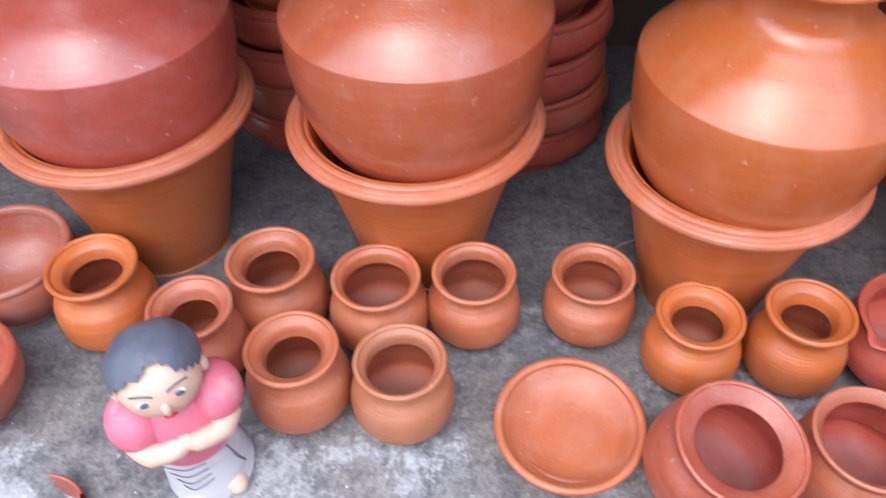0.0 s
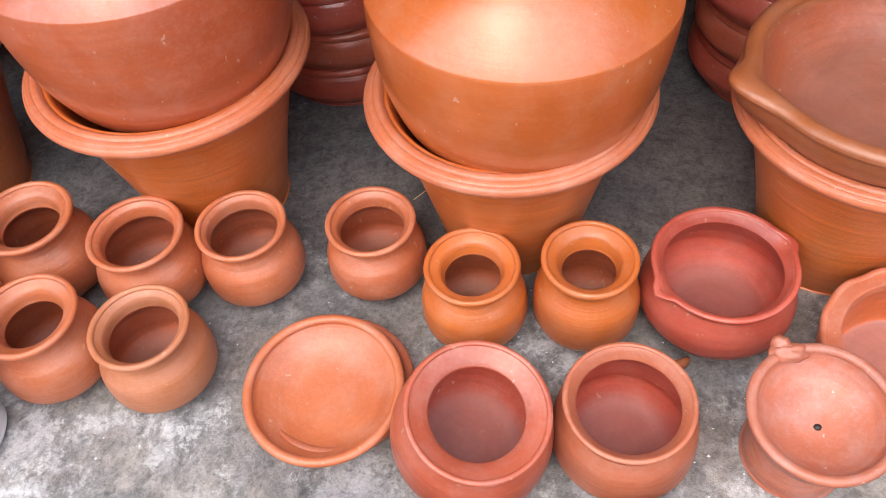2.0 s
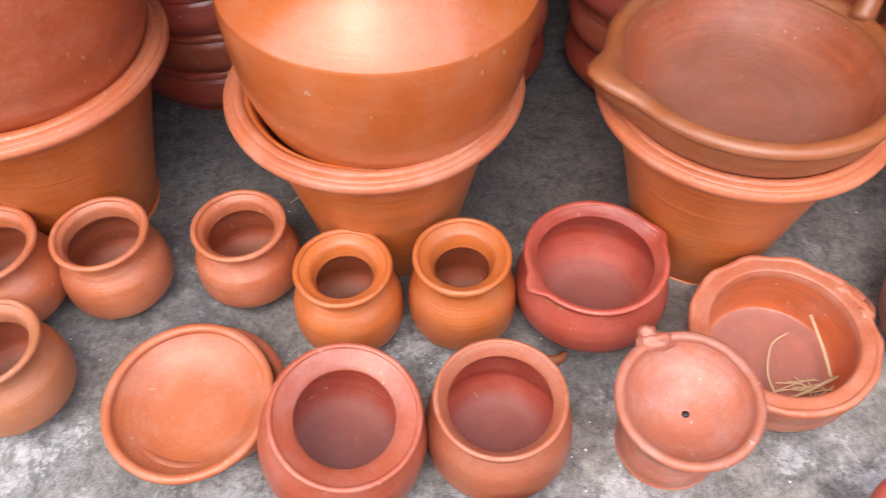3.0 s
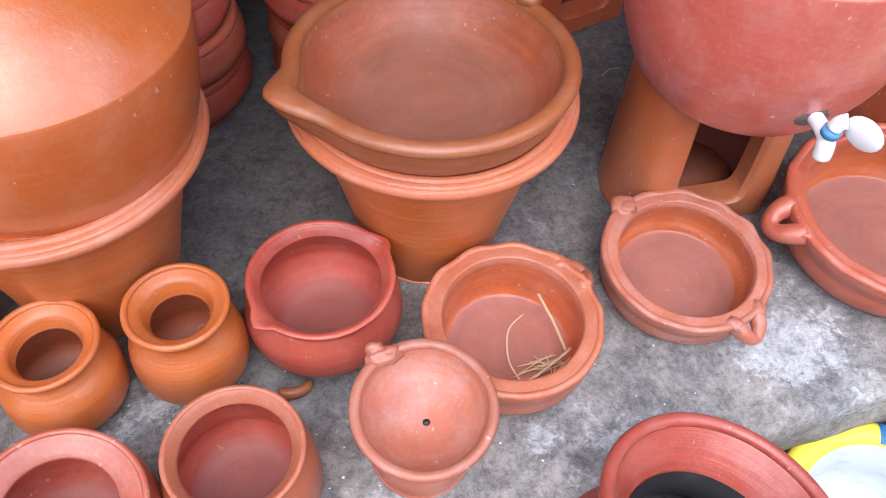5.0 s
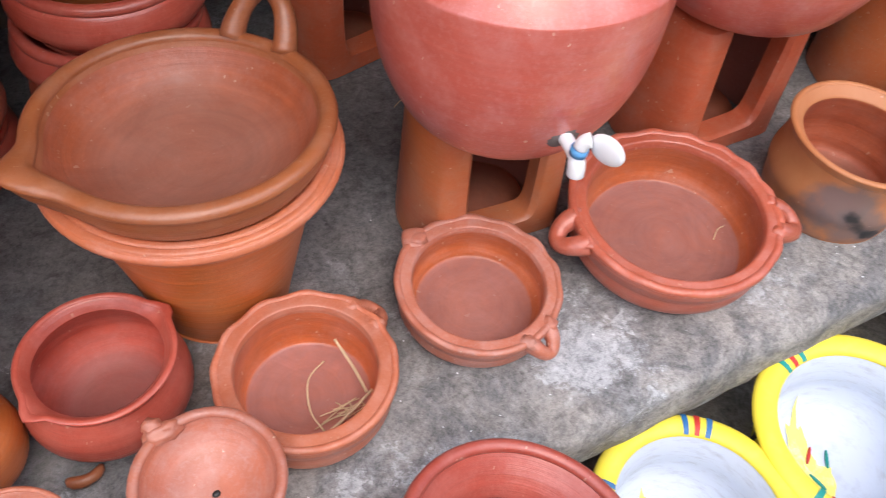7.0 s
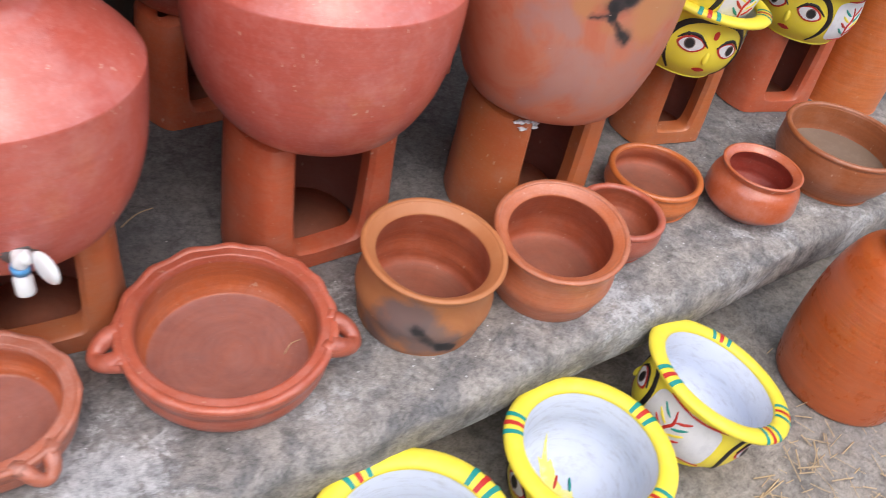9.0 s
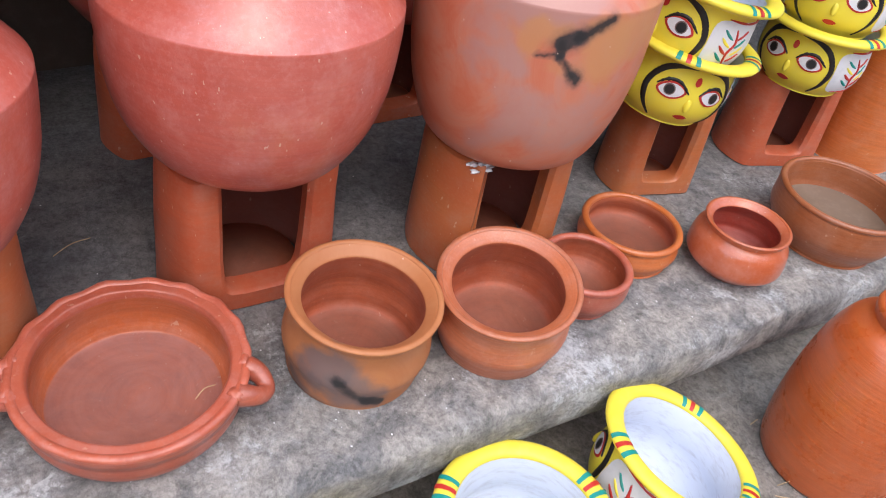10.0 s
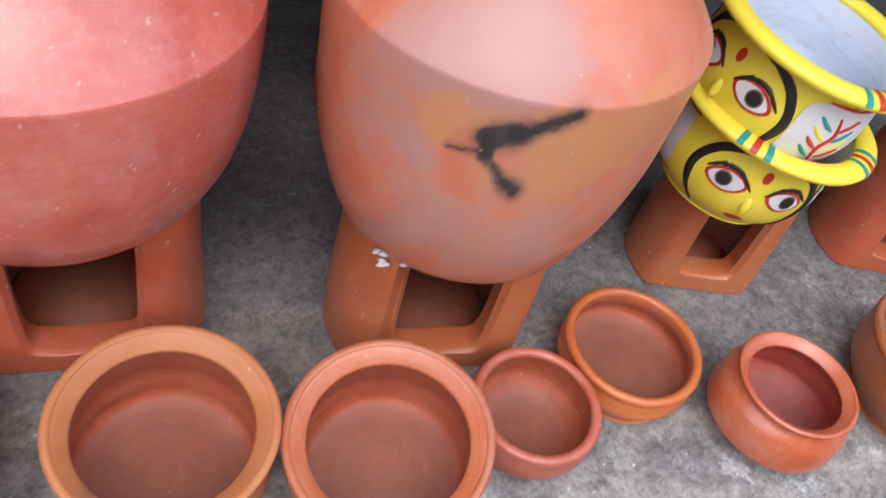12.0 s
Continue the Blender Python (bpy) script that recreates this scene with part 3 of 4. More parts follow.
def bowl(name, x, y, R, H, foot, material, label, z=0.0, lean=(0, 0), turn=0, wall=0.009, bulge=0.0, lip=0.006, category="bowl", group="", inside=None):
    outer = [(0, 0), (foot * R, 0), (foot * R + 0.004, 0.003), (R * ((1 + foot) / 2 + 0.12 + bulge), H * 0.42), (R * (1.0 + bulge), H * 0.75), (R - lip * 0.4, H - lip)]
    inner = [(0, wall), (foot * R * 0.55, wall + 0.001), (foot * R * 0.95, wall + H * 0.12), (R * ((1 + foot) / 2 + 0.12 + bulge) - wall, H * 0.45), (R * (1 + bulge) - wall * 1.2, H * 0.76), (R - wall * 1.4, H - lip)]
    return vessel(name, pose(x, y, z, lean[0], lean[1], turn), outer, inner, (R - lip, H - lip * 0.9, lip * 1.1, lip), material, label, category, group, seed=x * 11 + y * 5, inside=inside)


bowl("clay_bowl", -0.622, 0.775, 0.095, 0.10, 0.6, CLAY_DUSTY, "dusty terracotta bowl with grey inside on the ledge")
bowl("clay_bowl", -0.625, 0.585, 0.085, 0.085, 0.6, CLAY_RED, "red terracotta bowl on the ledge")
bowl("clay_dish", 0.163, 0.536, 0.090, 0.036, 0.55, CLAY_PINK, "shallow terracotta dish under another one", category="dish", group="stacked dishes", turn=4)
vessel("clay_dish", pose(0.154, 0.522, 0.022, 5, 0), [(0, 0), (0.05, 0), (0.07, 0.010), (0.086, 0.026), (0.089, 0.034)], [(0, 0.008), (0.022, 0.0085), (0.045, 0.0115), (0.066, 0.0185), (0.0805, 0.0290), (0.083, 0.034)],
       (0.086, 0.034, 0.0055, 0.005), CLAY_TAN, "shallow terracotta dish lying on another one", "dish", "stacked dishes", seed=4)


def rimmed(name, x, y, R, H, hole, belly, material, label, lean=(0, 0), z=0.0, foot=0.6, high=0.42, category="pot", turn=0, soot=None, warp=None):
    """A squat cooking pot with a broad sloping rim."""
    B = R * belly
    outer = [(0, 0), (B * foot, 0.0), (B * (foot + 0.1), 0.004), (B * 0.95, H * high * 0.6), (B, H * high), (B * 0.95, H * 0.68), (R * 0.93, H * 0.86), (R * 0.95, H * 0.9), (R * 0.985, H * 0.97)]
    inner = [(0, 0.008), (B * foot, 0.009), (B * 0.9, H * high * 0.7), (B - 0.009, H * high + 0.005), (B * 0.86, H * 0.66), (R * hole, H * 0.89), (R * hole, H * 0.89), (R * (hole + 0.02), H * 0.915), (R * 0.9, H * 0.985), (R * 0.95, H * 0.995)]
    # soot here means the inner clay, with light and shade in its colour
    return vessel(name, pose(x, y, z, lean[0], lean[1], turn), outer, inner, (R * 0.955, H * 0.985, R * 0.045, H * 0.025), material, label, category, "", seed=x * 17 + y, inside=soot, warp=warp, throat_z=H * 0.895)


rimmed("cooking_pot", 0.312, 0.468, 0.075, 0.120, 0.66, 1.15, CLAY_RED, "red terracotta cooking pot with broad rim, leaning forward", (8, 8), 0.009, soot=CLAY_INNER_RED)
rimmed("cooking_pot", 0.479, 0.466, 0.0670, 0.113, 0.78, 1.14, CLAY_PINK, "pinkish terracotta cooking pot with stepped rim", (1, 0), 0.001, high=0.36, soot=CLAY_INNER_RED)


def lug(parent, R, z, a, material, size=0.016, name="lug"):
    """A pinched tab on a rim, at a degrees round."""
    a = radians(a)
    bm = bmesh.new()
    bmesh.ops.create_uvsphere(bm, u_segments=14, v_segments=9, radius=1)
    for v in bm.verts:
        k = 1 - 0.45 * max(0, v.co.x)
        v.co = Vector((v.co.x * size * 1.1, v.co.y * size * 1.3 * k, v.co.z * size * 0.5))
    m = Matrix.Translation((R * math.cos(a), R * math.sin(a), z)) @ Matrix.Rotation(a, 4, "Z")
    bmesh.ops.transform(bm, matrix=m, verts=bm.verts)
    return part(name, bm, material, parent)


def loop_handle(parent, R, z, a, material, width=0.026, out=0.026, thick=0.0075, up=0.0, drop=0.0):
    """A clay loop pressed onto a rim at both ends."""
    a = radians(a)
    pts, radii = [], []
    for k in range(13):
        t = math.pi * k / 12
        pts.append((math.sin(t) * out - 0.004, -math.cos(t) * width, math.sin(t) * up - drop * math.sin(t) ** 2))
        radii.append(thick * (1.25 - 0.35 * math.sin(t)))
    bm = tube(curve(pts, 2), [thick * (1.3 - 0.4 * math.sin(math.pi * i / 24)) for i in range(25)], 10)
    m = Matrix.Translation((R * math.cos(a), R * math.sin(a), z)) @ Matrix.Rotation(a, 4, "Z")
    bmesh.ops.transform(bm, matrix=m, verts=bm.verts)
    return part("handle", bm, material, parent)


def two_points(a, x, y, h, r):
    """The rim pulled out into a tab on either side."""
    f = 0.0
    for c in (205, 18):
        d = abs((math.degrees(a) - c + 180) % 360 - 180)
        f = max(f, max(0.0, 1 - d / 15))
    k = f * f * (3 - 2 * f) * max(0.0, min(1.0, (r - 0.066) / 0.012)) * max(0.0, min(1.0, (h - 0.088) / 0.012))
    return x * (1 + 0.13 * k), y * (1 + 0.13 * k), h - 0.004 * k


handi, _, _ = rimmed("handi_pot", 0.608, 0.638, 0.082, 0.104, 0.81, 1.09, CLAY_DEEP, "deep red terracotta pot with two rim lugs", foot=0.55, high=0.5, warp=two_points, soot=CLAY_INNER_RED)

# oil lamp on a foot
lamp_outer = [(0, 0), (0.05, 0), (0.052, 0.004), (0.05, 0.02), (0.043, 0.045), (0.038, 0.06), (0.045, 0.078), (0.062, 0.1), (0.069, 0.125), (0.07, 0.132)]
lamp_inner = [(0, 0.098), (0.02, 0.099), (0.042, 0.106), (0.056, 0.12), (0.062, 0.132)]
diya, _, _ = vessel("oil_lamp", pose(0.661, 0.455, 0.003, 7, -2, 0) @ Matrix.Diagonal((1.0, 1.0, 0.93, 1)), lamp_outer, lamp_inner, (0.066, 0.133, 0.0055, 0.005), CLAY_DUSTY, "dusty terracotta oil lamp bowl on a round foot", "oil lamp", seed=3)
part("wick_spout", join(blob((-0.020, 0.062, 0.134), (0.019, 0.010, 0.008), 16, 0.4, 2), blob((-0.026, 0.071, 0.137), (0.010, 0.009, 0.008), 12, 0.4, 5)), CLAY_DUSTY, diya)
part("wick_hole", blob((0.002, -0.004, 0.0985), (0.004, 0.0035, 0.0025), 12), BLACK_PAINT, diya, "small dark hole")


def pan(x, y, R, H, hole, material, label, handles, waves=13, depth=0.0026, turn=0, lean=(0, 0)):
    """A flat cooking pan whose broad rim was pressed into waves."""
    def wave(a, px, py, h, r):
        k = max(0.0, min(1.0, (r / R - 0.8) / 0.2)) * max(0.0, min(1.0, (h - H * 0.55) / (H * 0.3)))
        s = (math.sin(waves * a + 0.9 * math.sin(2 * a) + R * 50) * 0.7 + noise.noise(Vector((math.cos(a) * 2.5, math.sin(a) * 2.5, R * 40)))) * k
        f = 1 + 0.009 * s
        return px * f, py * f, h + depth * s
    outer = [(0, 0), (R * 0.74, 0), (R * 0.8, 0.004), (R * 0.93, H * 0.35), (R * 0.95, H * 0.62), (R * 0.97, H * 0.72), (R * 0.99, H * 0.82), (R * 0.995, H * 0.9)]
    inner = [(0, 0.012), (R * hole * 0.8, 0.013), (R * hole * 0.95, 0.020), (R * (hole + 0.015), H * 0.5), (R * hole, H * 0.84), (R * (hole + 0.01), H * 0.93), (R * (hole + 0.03), H * 0.97), (R * 0.9, H * 0.97), (R * 0.95, H * 0.97)]
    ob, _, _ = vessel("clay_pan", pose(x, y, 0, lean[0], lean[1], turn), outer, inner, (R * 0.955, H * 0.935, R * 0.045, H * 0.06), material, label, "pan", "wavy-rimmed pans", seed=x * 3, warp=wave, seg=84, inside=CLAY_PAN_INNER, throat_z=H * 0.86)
    for a, kind in handles:
        if kind == "loop":
            loop_handle(ob, R * 0.97, H * 0.84, a, material, R * 0.15, R * 0.21, R * 0.085, drop=0.012)
            for s in (-1, 1):
                b = radians(a) + s * 0.2
                part("knuckle", blob((R * 0.95 * math.cos(b), R * 0.95 * math.sin(b), H * 0.92), (0.011, 0.011, 0.007), 10, 0.4, s), material, ob)
        else:
            lug(ob, R * 0.98, H * 0.93, a, material, R * 0.15)
            part("knuckle", blob((R * 0.93 * math.cos(radians(a)), R * 0.93 * math.sin(radians(a)), H * 0.97), (0.013, 0.012, 0.006), 10, 0.5, a), material, ob)
    return ob


pan(0.797, 0.538, 0.101, 0.083, 0.765, CLAY_PINK, "terracotta pan with wavy rim holding bits of straw", [(20, "loop"), (203, "lug")], lean=(2, -1))
pan(1.034, 0.559, 0.104, 0.067, 0.785, CLAY_DUSTY, "dusty terracotta pan with wavy rim", [(112, "lug"), (-75, "loop")], lean=(4, 0))
pan(1.325, 0.529, 0.143, 0.087, 0.815, CLAY_RED, "large red terracotta pan with wavy rim and two loop handles", [(166, "loop"), (-34, "loop")], waves=17, lean=(3, -2))

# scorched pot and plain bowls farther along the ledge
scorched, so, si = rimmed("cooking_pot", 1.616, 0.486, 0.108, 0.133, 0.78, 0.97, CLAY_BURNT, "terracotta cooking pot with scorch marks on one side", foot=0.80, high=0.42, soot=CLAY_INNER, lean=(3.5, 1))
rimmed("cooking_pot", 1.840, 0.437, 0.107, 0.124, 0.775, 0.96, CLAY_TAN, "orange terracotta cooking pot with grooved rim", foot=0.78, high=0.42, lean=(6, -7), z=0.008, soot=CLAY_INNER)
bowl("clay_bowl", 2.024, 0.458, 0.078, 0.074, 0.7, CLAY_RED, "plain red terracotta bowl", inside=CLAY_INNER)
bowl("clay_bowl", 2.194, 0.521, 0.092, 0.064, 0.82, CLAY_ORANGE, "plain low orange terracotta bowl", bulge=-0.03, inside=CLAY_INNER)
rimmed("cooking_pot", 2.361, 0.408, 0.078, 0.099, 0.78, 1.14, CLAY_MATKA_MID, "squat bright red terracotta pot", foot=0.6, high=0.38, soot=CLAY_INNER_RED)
zb, _, zi = bowl("clay_bowl", 2.629, 0.390, 0.127, 0.112, 0.72, CLAY_BROWN, "brown terracotta bowl with dried silt inside", bulge=-0.01)
part("silt", lathe([(0, 0.05), (0.05, 0.05), (0.095, 0.051), (0.108, 0.053)], 40), SILT, zb, "dull brown silt")


# ---- planters and large water pots ----
def planter(x, y, R, H, material, label, foot=0.50, turn=0):
    f = R * foot
    outer = [(0, 0), (f, 0), (f + 0.004, 0.004), (f + (R * 0.86 - f) * 0.48, H * 0.45), (R * 0.86, H * 0.91)]
    inner = [(0, 0.015), (f * 0.85, 0.016), (R * 0.58, H * 0.5), (R * 0.79, H * 0.93), (R * 0.86, H * 0.985)]
    ob, o, i = vessel("planter", pose(x, y, 0, 0, 0, turn), outer, inner, None, material, label, "planter", "terracotta planters", seed=x * 5, seg=72)
    rim = [(R * 0.855, H * 0.985), (R * 0.885, H * 1.0), (R * 0.915, H * 0.998), (R * 0.925, H * 0.990), (R * 0.935, H * 0.992), (R * 0.965, H * 0.988), (R * 0.975, H * 0.976), (R * 0.985, H * 0.974), (R * 1.0, H * 0.958), (R * 0.995, H * 0.938), (R * 0.965, H * 0.916), (R * 0.90, H * 0.90), (R * 0.85, H * 0.90), (R * 0.84, H * 0.94)]
    part("rim", lathe(curve(rim, 3), 72, 0.006, x, closed=True), CLAY_RIM if material is CLAY_ORANGE else material, ob)
    return ob


PLANT = "flared terracotta planter with thick rolled rim"
planter(-0.434, 0.905, 0.176, 0.264, CLAY_ORANGE, PLANT + " carrying a water pot")
planter(-0.034, 0.872, 0.173, 0.262, CLAY_ORANGE, PLANT + " carrying a water pot")
planter(0.374, 0.790, 0.1645, 0.255, CLAY_ORANGE, PLANT + " carrying an orange water pot")
planter(0.772, 0.742, 0.160, 0.250, CLAY_ORANGE, PLANT + " carrying a wide pan")


def matka(x, y, z, R, ridge, material, label, lean=(0, 0), turn=0, squat=1.0, low=0.55, full=0.0):
    """A big round water pot: rounded foot, a ridge at its shoulder, narrow neck. ridge is its height above the foot."""
    h = ridge
    outer = [(0, 0), (R * 0.3, 0.004), (R * low, h * 0.06), (R * (0.81 + full), h * 0.28), (R * (0.945 + full * 0.35), h * 0.54), (R * 0.998, h * 0.84), (R, h), (R, h), (R * 0.93, h + R * 0.085), (R * 0.78, h + R * 0.235 * squat), (R * 0.60, h + R * 0.375 * squat), (R * 0.48, h + R * 0.48 * squat), (R * 0.45, h + R * 0.64 * squat), (R * 0.52, h + R * 0.76 * squat), (R * 0.58, h + R * 0.80 * squat)]
    inner = [(0, 0.01), (R * 0.5, h * 0.12), (R * 0.88, h * 0.56), (R * 0.94, h), (R * 0.7, h + R * 0.25 * squat), (R * 0.43, h + R * 0.46 * squat), (R * 0.41, h + R * 0.64 * squat), (R * 0.5, h + R * 0.79 * squat)]
    ob, o, i = vessel("water_pot", pose(x, y, z, lean[0], lean[1], turn), outer, inner, (R * 0.545, h + R * 0.80 * squat, R * 0.05, R * 0.035), material, label, "water pot", "large water pots", seed=x * 7 + 1, seg=80, n=7)
    return ob, o


matka(-0.434, 0.912, 0.172, 0.168, 0.215, CLAY_MATKA_DARK, "large burnished dark red water pot in a planter")
matka(-0.026, 0.872, 0.180, 0.1645, 0.235, CLAY_MATKA_MID, "large burnished red-orange water pot in a planter")
matka(0.381, 0.788, 0.166, 0.1585, 0.218, CLAY_MATKA_ORANGE, "large burnished orange water pot tilted in a planter", (0, 2))
bowl("yellow_plate", 0.399, 0.788, 0.085, 0.02, 0.6, YELLOW, "yellow painted plate covering a water pot", z=0.516, category="plate", lean=(0, 2))

# the wide pan on a planter
wok_outer = [(0, 0), (0.06, 0.0), (0.1, 0.006), (0.127, 0.024), (0.141, 0.045), (0.146, 0.066)]
wok_inner = [(0, 0.007), (0.045, 0.009), (0.082, 0.018), (0.108, 0.034), (0.124, 0.054), (0.1315, 0.070)]


def wok_warp(a, x, y, h, r):
    k = max(0.0, 1 - abs((math.degrees(a) - 189 + 180) % 360 - 180) / 20) * max(0.0, (r - 0.11) / 0.04)
    k = k * k * (3 - 2 * k)
    f = 1 + 0.19 * k
    return x * f, y * f, h + 0.010 * k


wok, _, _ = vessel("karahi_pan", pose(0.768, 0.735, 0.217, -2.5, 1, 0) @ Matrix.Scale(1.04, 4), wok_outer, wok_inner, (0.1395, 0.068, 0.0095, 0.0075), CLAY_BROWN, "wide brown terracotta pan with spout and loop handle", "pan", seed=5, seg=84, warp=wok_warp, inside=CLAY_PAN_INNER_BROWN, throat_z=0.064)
loop_handle(wok, 0.140, 0.068, 36, CLAY_BROWN, 0.032, 0.03, 0.011, up=0.05)


# ---- stoves ----
def stove(x, y, R, H, turn, material, label, front=0.64, gap=0.53, sill=0.03, wall=0.034, taper=0.96, blunt=(1, 1)):
    """A horseshoe clay stove with a flat cut front; its rounded slot faces turn degrees from the front."""
    ob = thing("clay_stove", pose(x, y, 0, 0, 0, turn), label, "stove", "clay stoves")
    g = math.degrees(math.atan2(gap, front))
    side = [0, 0.45, 0.76, 0.86, 0.92, 0.955, 0.98, 1.0, 1.015]
    lift = [0, 0.0, 0.01, 0.04, 0.12, 0.30, 0.66, 0.98, 1.0]
    right = [(g * a, k) for a, k in zip(side, lift)] + [(g + (180 - g) * k / 26, 1.0) for k in range(1, 26)]
    columns = [(-a, k) for a, k in right[:0:-1]] + right + [(180, 1.0)]
    levels = [0, 0.05, 0.25, 0.5, 0.75, 0.93, 0.985, 1.0]
    outer, inner = [], []
    for deg, k in columns:
        p = radians(deg)
        h = sill + (H - sill) * k
        flat_r = front * R / max(0.2, math.cos(p)) if abs(deg) < 75 and (abs(deg) <= g or blunt[deg > 0]) else 9
        base_r = -0.035 * R * math.log(math.exp(-1 / 0.035) + math.exp(-min(flat_r / R, 9) / 0.035))
        col_o, col_i = [], []
        for f in levels:
            z = h * f
            lump = 1 + 0.022 * noise.noise(Vector((math.sin(p) * 2.2, math.cos(p) * 2.2, z * 11 + x * 7)))
            ro = base_r * (1 - (1 - taper) * z / H) * lump
            ri = ro - wall
            soft = {7: 0.010, 6: 0.003}.get(levels.index(f), 0.0)
            zz = z - (0.006 * math.sin(3 * p + x) ** 2 if f > 0.9 and k > 0.9 else 0)
            col_o.append(((ro - soft) * math.sin(p), -(ro - soft) * math.cos(p), zz))
            # the slot is cut with parallel sides
            w = max(0.0, min(1.0, (abs(deg) - g) / 45))
            ix, iy = (ri + soft * 0.7) * math.sin(p), -(ri + soft * 0.7) * math.cos(p)
            col_i.append((w * ix + (1 - w) * ro * math.sin(p), w * iy - (1 - w) * (ro * math.cos(p) - wall - soft * 0.5), zz))
        outer.append(col_o)
        inner.append(col_i)
    n = len(columns)

    def skin(grid):
        bm = bmesh.new()
        vs = [[bm.verts.new(c) for c in col] for col in grid]
        for q in range(n):
            a, b = vs[q], vs[(q + 1) % n]
            for m in range(len(a) - 1):
                bm.faces.new((a[m], b[m], b[m + 1], a[m + 1]))
        return bm
    body = part("wall", skin([o + [i[-1], i[-2]] for o, i in zip(outer, inner)]), material, ob)
    body.data.set_sharp_from_angle(angle=radians(42))
    # inner skin in the darkened clay, standing in for shade behind the slot
    part("lining", skin([i[:-1] for i in inner]), CLAY_SHADED, ob, "inner wall with shade in its colour")
    hearth = lathe([(0, 0.012), (R * 0.64, 0.012), (R * 0.65, 0.002)], 32)
    bmesh.ops.translate(hearth, verts=hearth.verts, vec=(0, R * 0.12, 0))
    part("hearth_floor", hearth, CLAY_INNER, ob)
    return ob


STV = "horseshoe-shaped terracotta stove under a water pot"
stove(1.137, 0.712, 0.114, 0.215, -8, CLAY_STOVE_BURNT, STV + ", browned", taper=0.93)
stove(1.552, 0.722, 0.132, 0.238, -4, CLAY_STOVE, STV)
stove(1.952, 0.650, 0.128, 0.226, -8, CLAY_STOVE_BURNT, STV + ", browned, whitish chips on top", blunt=(0, 1), front=0.64)
stove(2.404, 0.690, 0.099, 0.208, -17, CLAY_STOVE_BURNT, "terracotta stove under painted face pots", taper=0.92)
stove(2.785, 0.678, 0.114, 0.204, -20, CLAY_STOVE, "terracotta stove under painted face pots", taper=0.90)
stove(1.150, 1.140, 0.11, 0.21, 10, CLAY_STOVE, "terracotta stove in the back row")
stove(1.560, 1.130, 0.11, 0.21, 0, CLAY_STOVE, "terracotta stove in the back row")
stove(2.020, 1.110, 0.11, 0.21, 0, CLAY_STOVE, "terracotta stove in the back row")

tap_pot, tap_o = matka(1.128, 0.680, 0.208, 0.161, 0.219, CLAY_MATKA, "large burnished red water pot with white tap on a stove", low=0.66, full=0.05)
matka(1.547, 0.707, 0.232, 0.186, 0.237, CLAY_MATKA, "very large burnished red water pot on a stove", low=0.64, full=0.045)
cloud_pot, cloud_o = matka(1.945, 0.642, 0.219, 0.172, 0.283, CLAY_CLOUDED, "very large water pot with grey firing clouds and black scorch", low=0.72, full=0.09)
matka(1.150, 1.140, 0.2, 0.17, 0.24, CLAY_MATKA_DARK, "large dark red water pot in the back row")
matka(1.560, 1.150, 0.2, 0.17, 0.24, CLAY_MATKA_DARK, "large dark red water pot in the back row")
matka(2.020, 1.130, 0.2, 0.17, 0.24, CLAY_MATKA_DARK, "large dark red water pot in the back row")
# tap
ta = math.atan2(-0.149, -0.028)
tm = Matrix.Translation((1.128 + 0.139 * math.cos(ta), 0.680 + 0.139 * math.sin(ta), 0.284)) @ Matrix.Rotation(ta, 4, "Z")
tap = thing("water_tap", tm, "white plastic water tap with blue ring on a water pot", "tap")
part("seal", blob((0.001, 0, 0.003), (0.008, 0.020, 0.018), 16, 0.3), RUBBER, tap, "dark putty seal")
part("spout", tube(curve([(0.0, 0, 0), (0.02, 0, 0), (0.034, 0, -0.004), (0.039, 0, -0.012), (0.040, 0, -0.022)], 4), [0.008] * 9 + [0.0095] * 8, 14), PLASTIC_WHITE, tap)
part("collar", tube([(0.036, 0, 0.004), (0.037, 0, 0.012)], 0.0095, 16), PLASTIC_BLUE, tap, "light blue ring")
knob = part("knob", tube(curve([(0.037, 0, 0.012), (0.038, 0.003, 0.02), (0.041, 0.008, 0.024)], 3), 0.008, 12), PLASTIC_WHITE, tap)
paddle = blob((0, 0, 0), (0.021, 0.007, 0.017), 18)
bmesh.ops.transform(paddle, matrix=Matrix.Translation((0.052, 0.022, 0.016)) @ Matrix.Rotation(radians(25), 4, "Z"), verts=paddle.verts)
part("lever", paddle, PLASTIC_WHITE, knob)


# ---- stacks at the back ----
def stack(x, y, R, tiers, top):
    z = 0.0
    for k in range(tiers):
        bowl("clay_bowl", x + 0.006 * math.sin(k * 2.1 + x), y + 0.005 * math.cos(k * 1.7), R * (1 - 0.012 * k), 0.082, 0.80, (CLAY_DEEP, CLAY_RED, CLAY_MATKA_DARK)[k % 3], "dark red terracotta bowl in a stack behind the planters", z=z, group="stacked bowls", bulge=0.035, lip=0.008)
        z += 0.066
    o = [(0, 0), (R * 0.62, 0), (R * 0.66, 0.005), (R * 0.9, 0.05), (R * 0.98, 0.075), (R * 0.9, 0.1), (R * 0.78, 0.2), (R * 0.74, 0.26)]
    i = [(0, 0.012), (R * 0.6, 0.013), (R * 0.85, 0.05), (R * 0.8, 0.1), (R * 0.68, 0.2), (R * 0.66, 0.26)]
    vessel("tall_pot", pose(x, y, z - 0.005), o, i, (R * 0.74, 0.262, 0.012, 0.01), top, "tall orange terracotta pot standing on stacked bowls", "pot", seed=x)


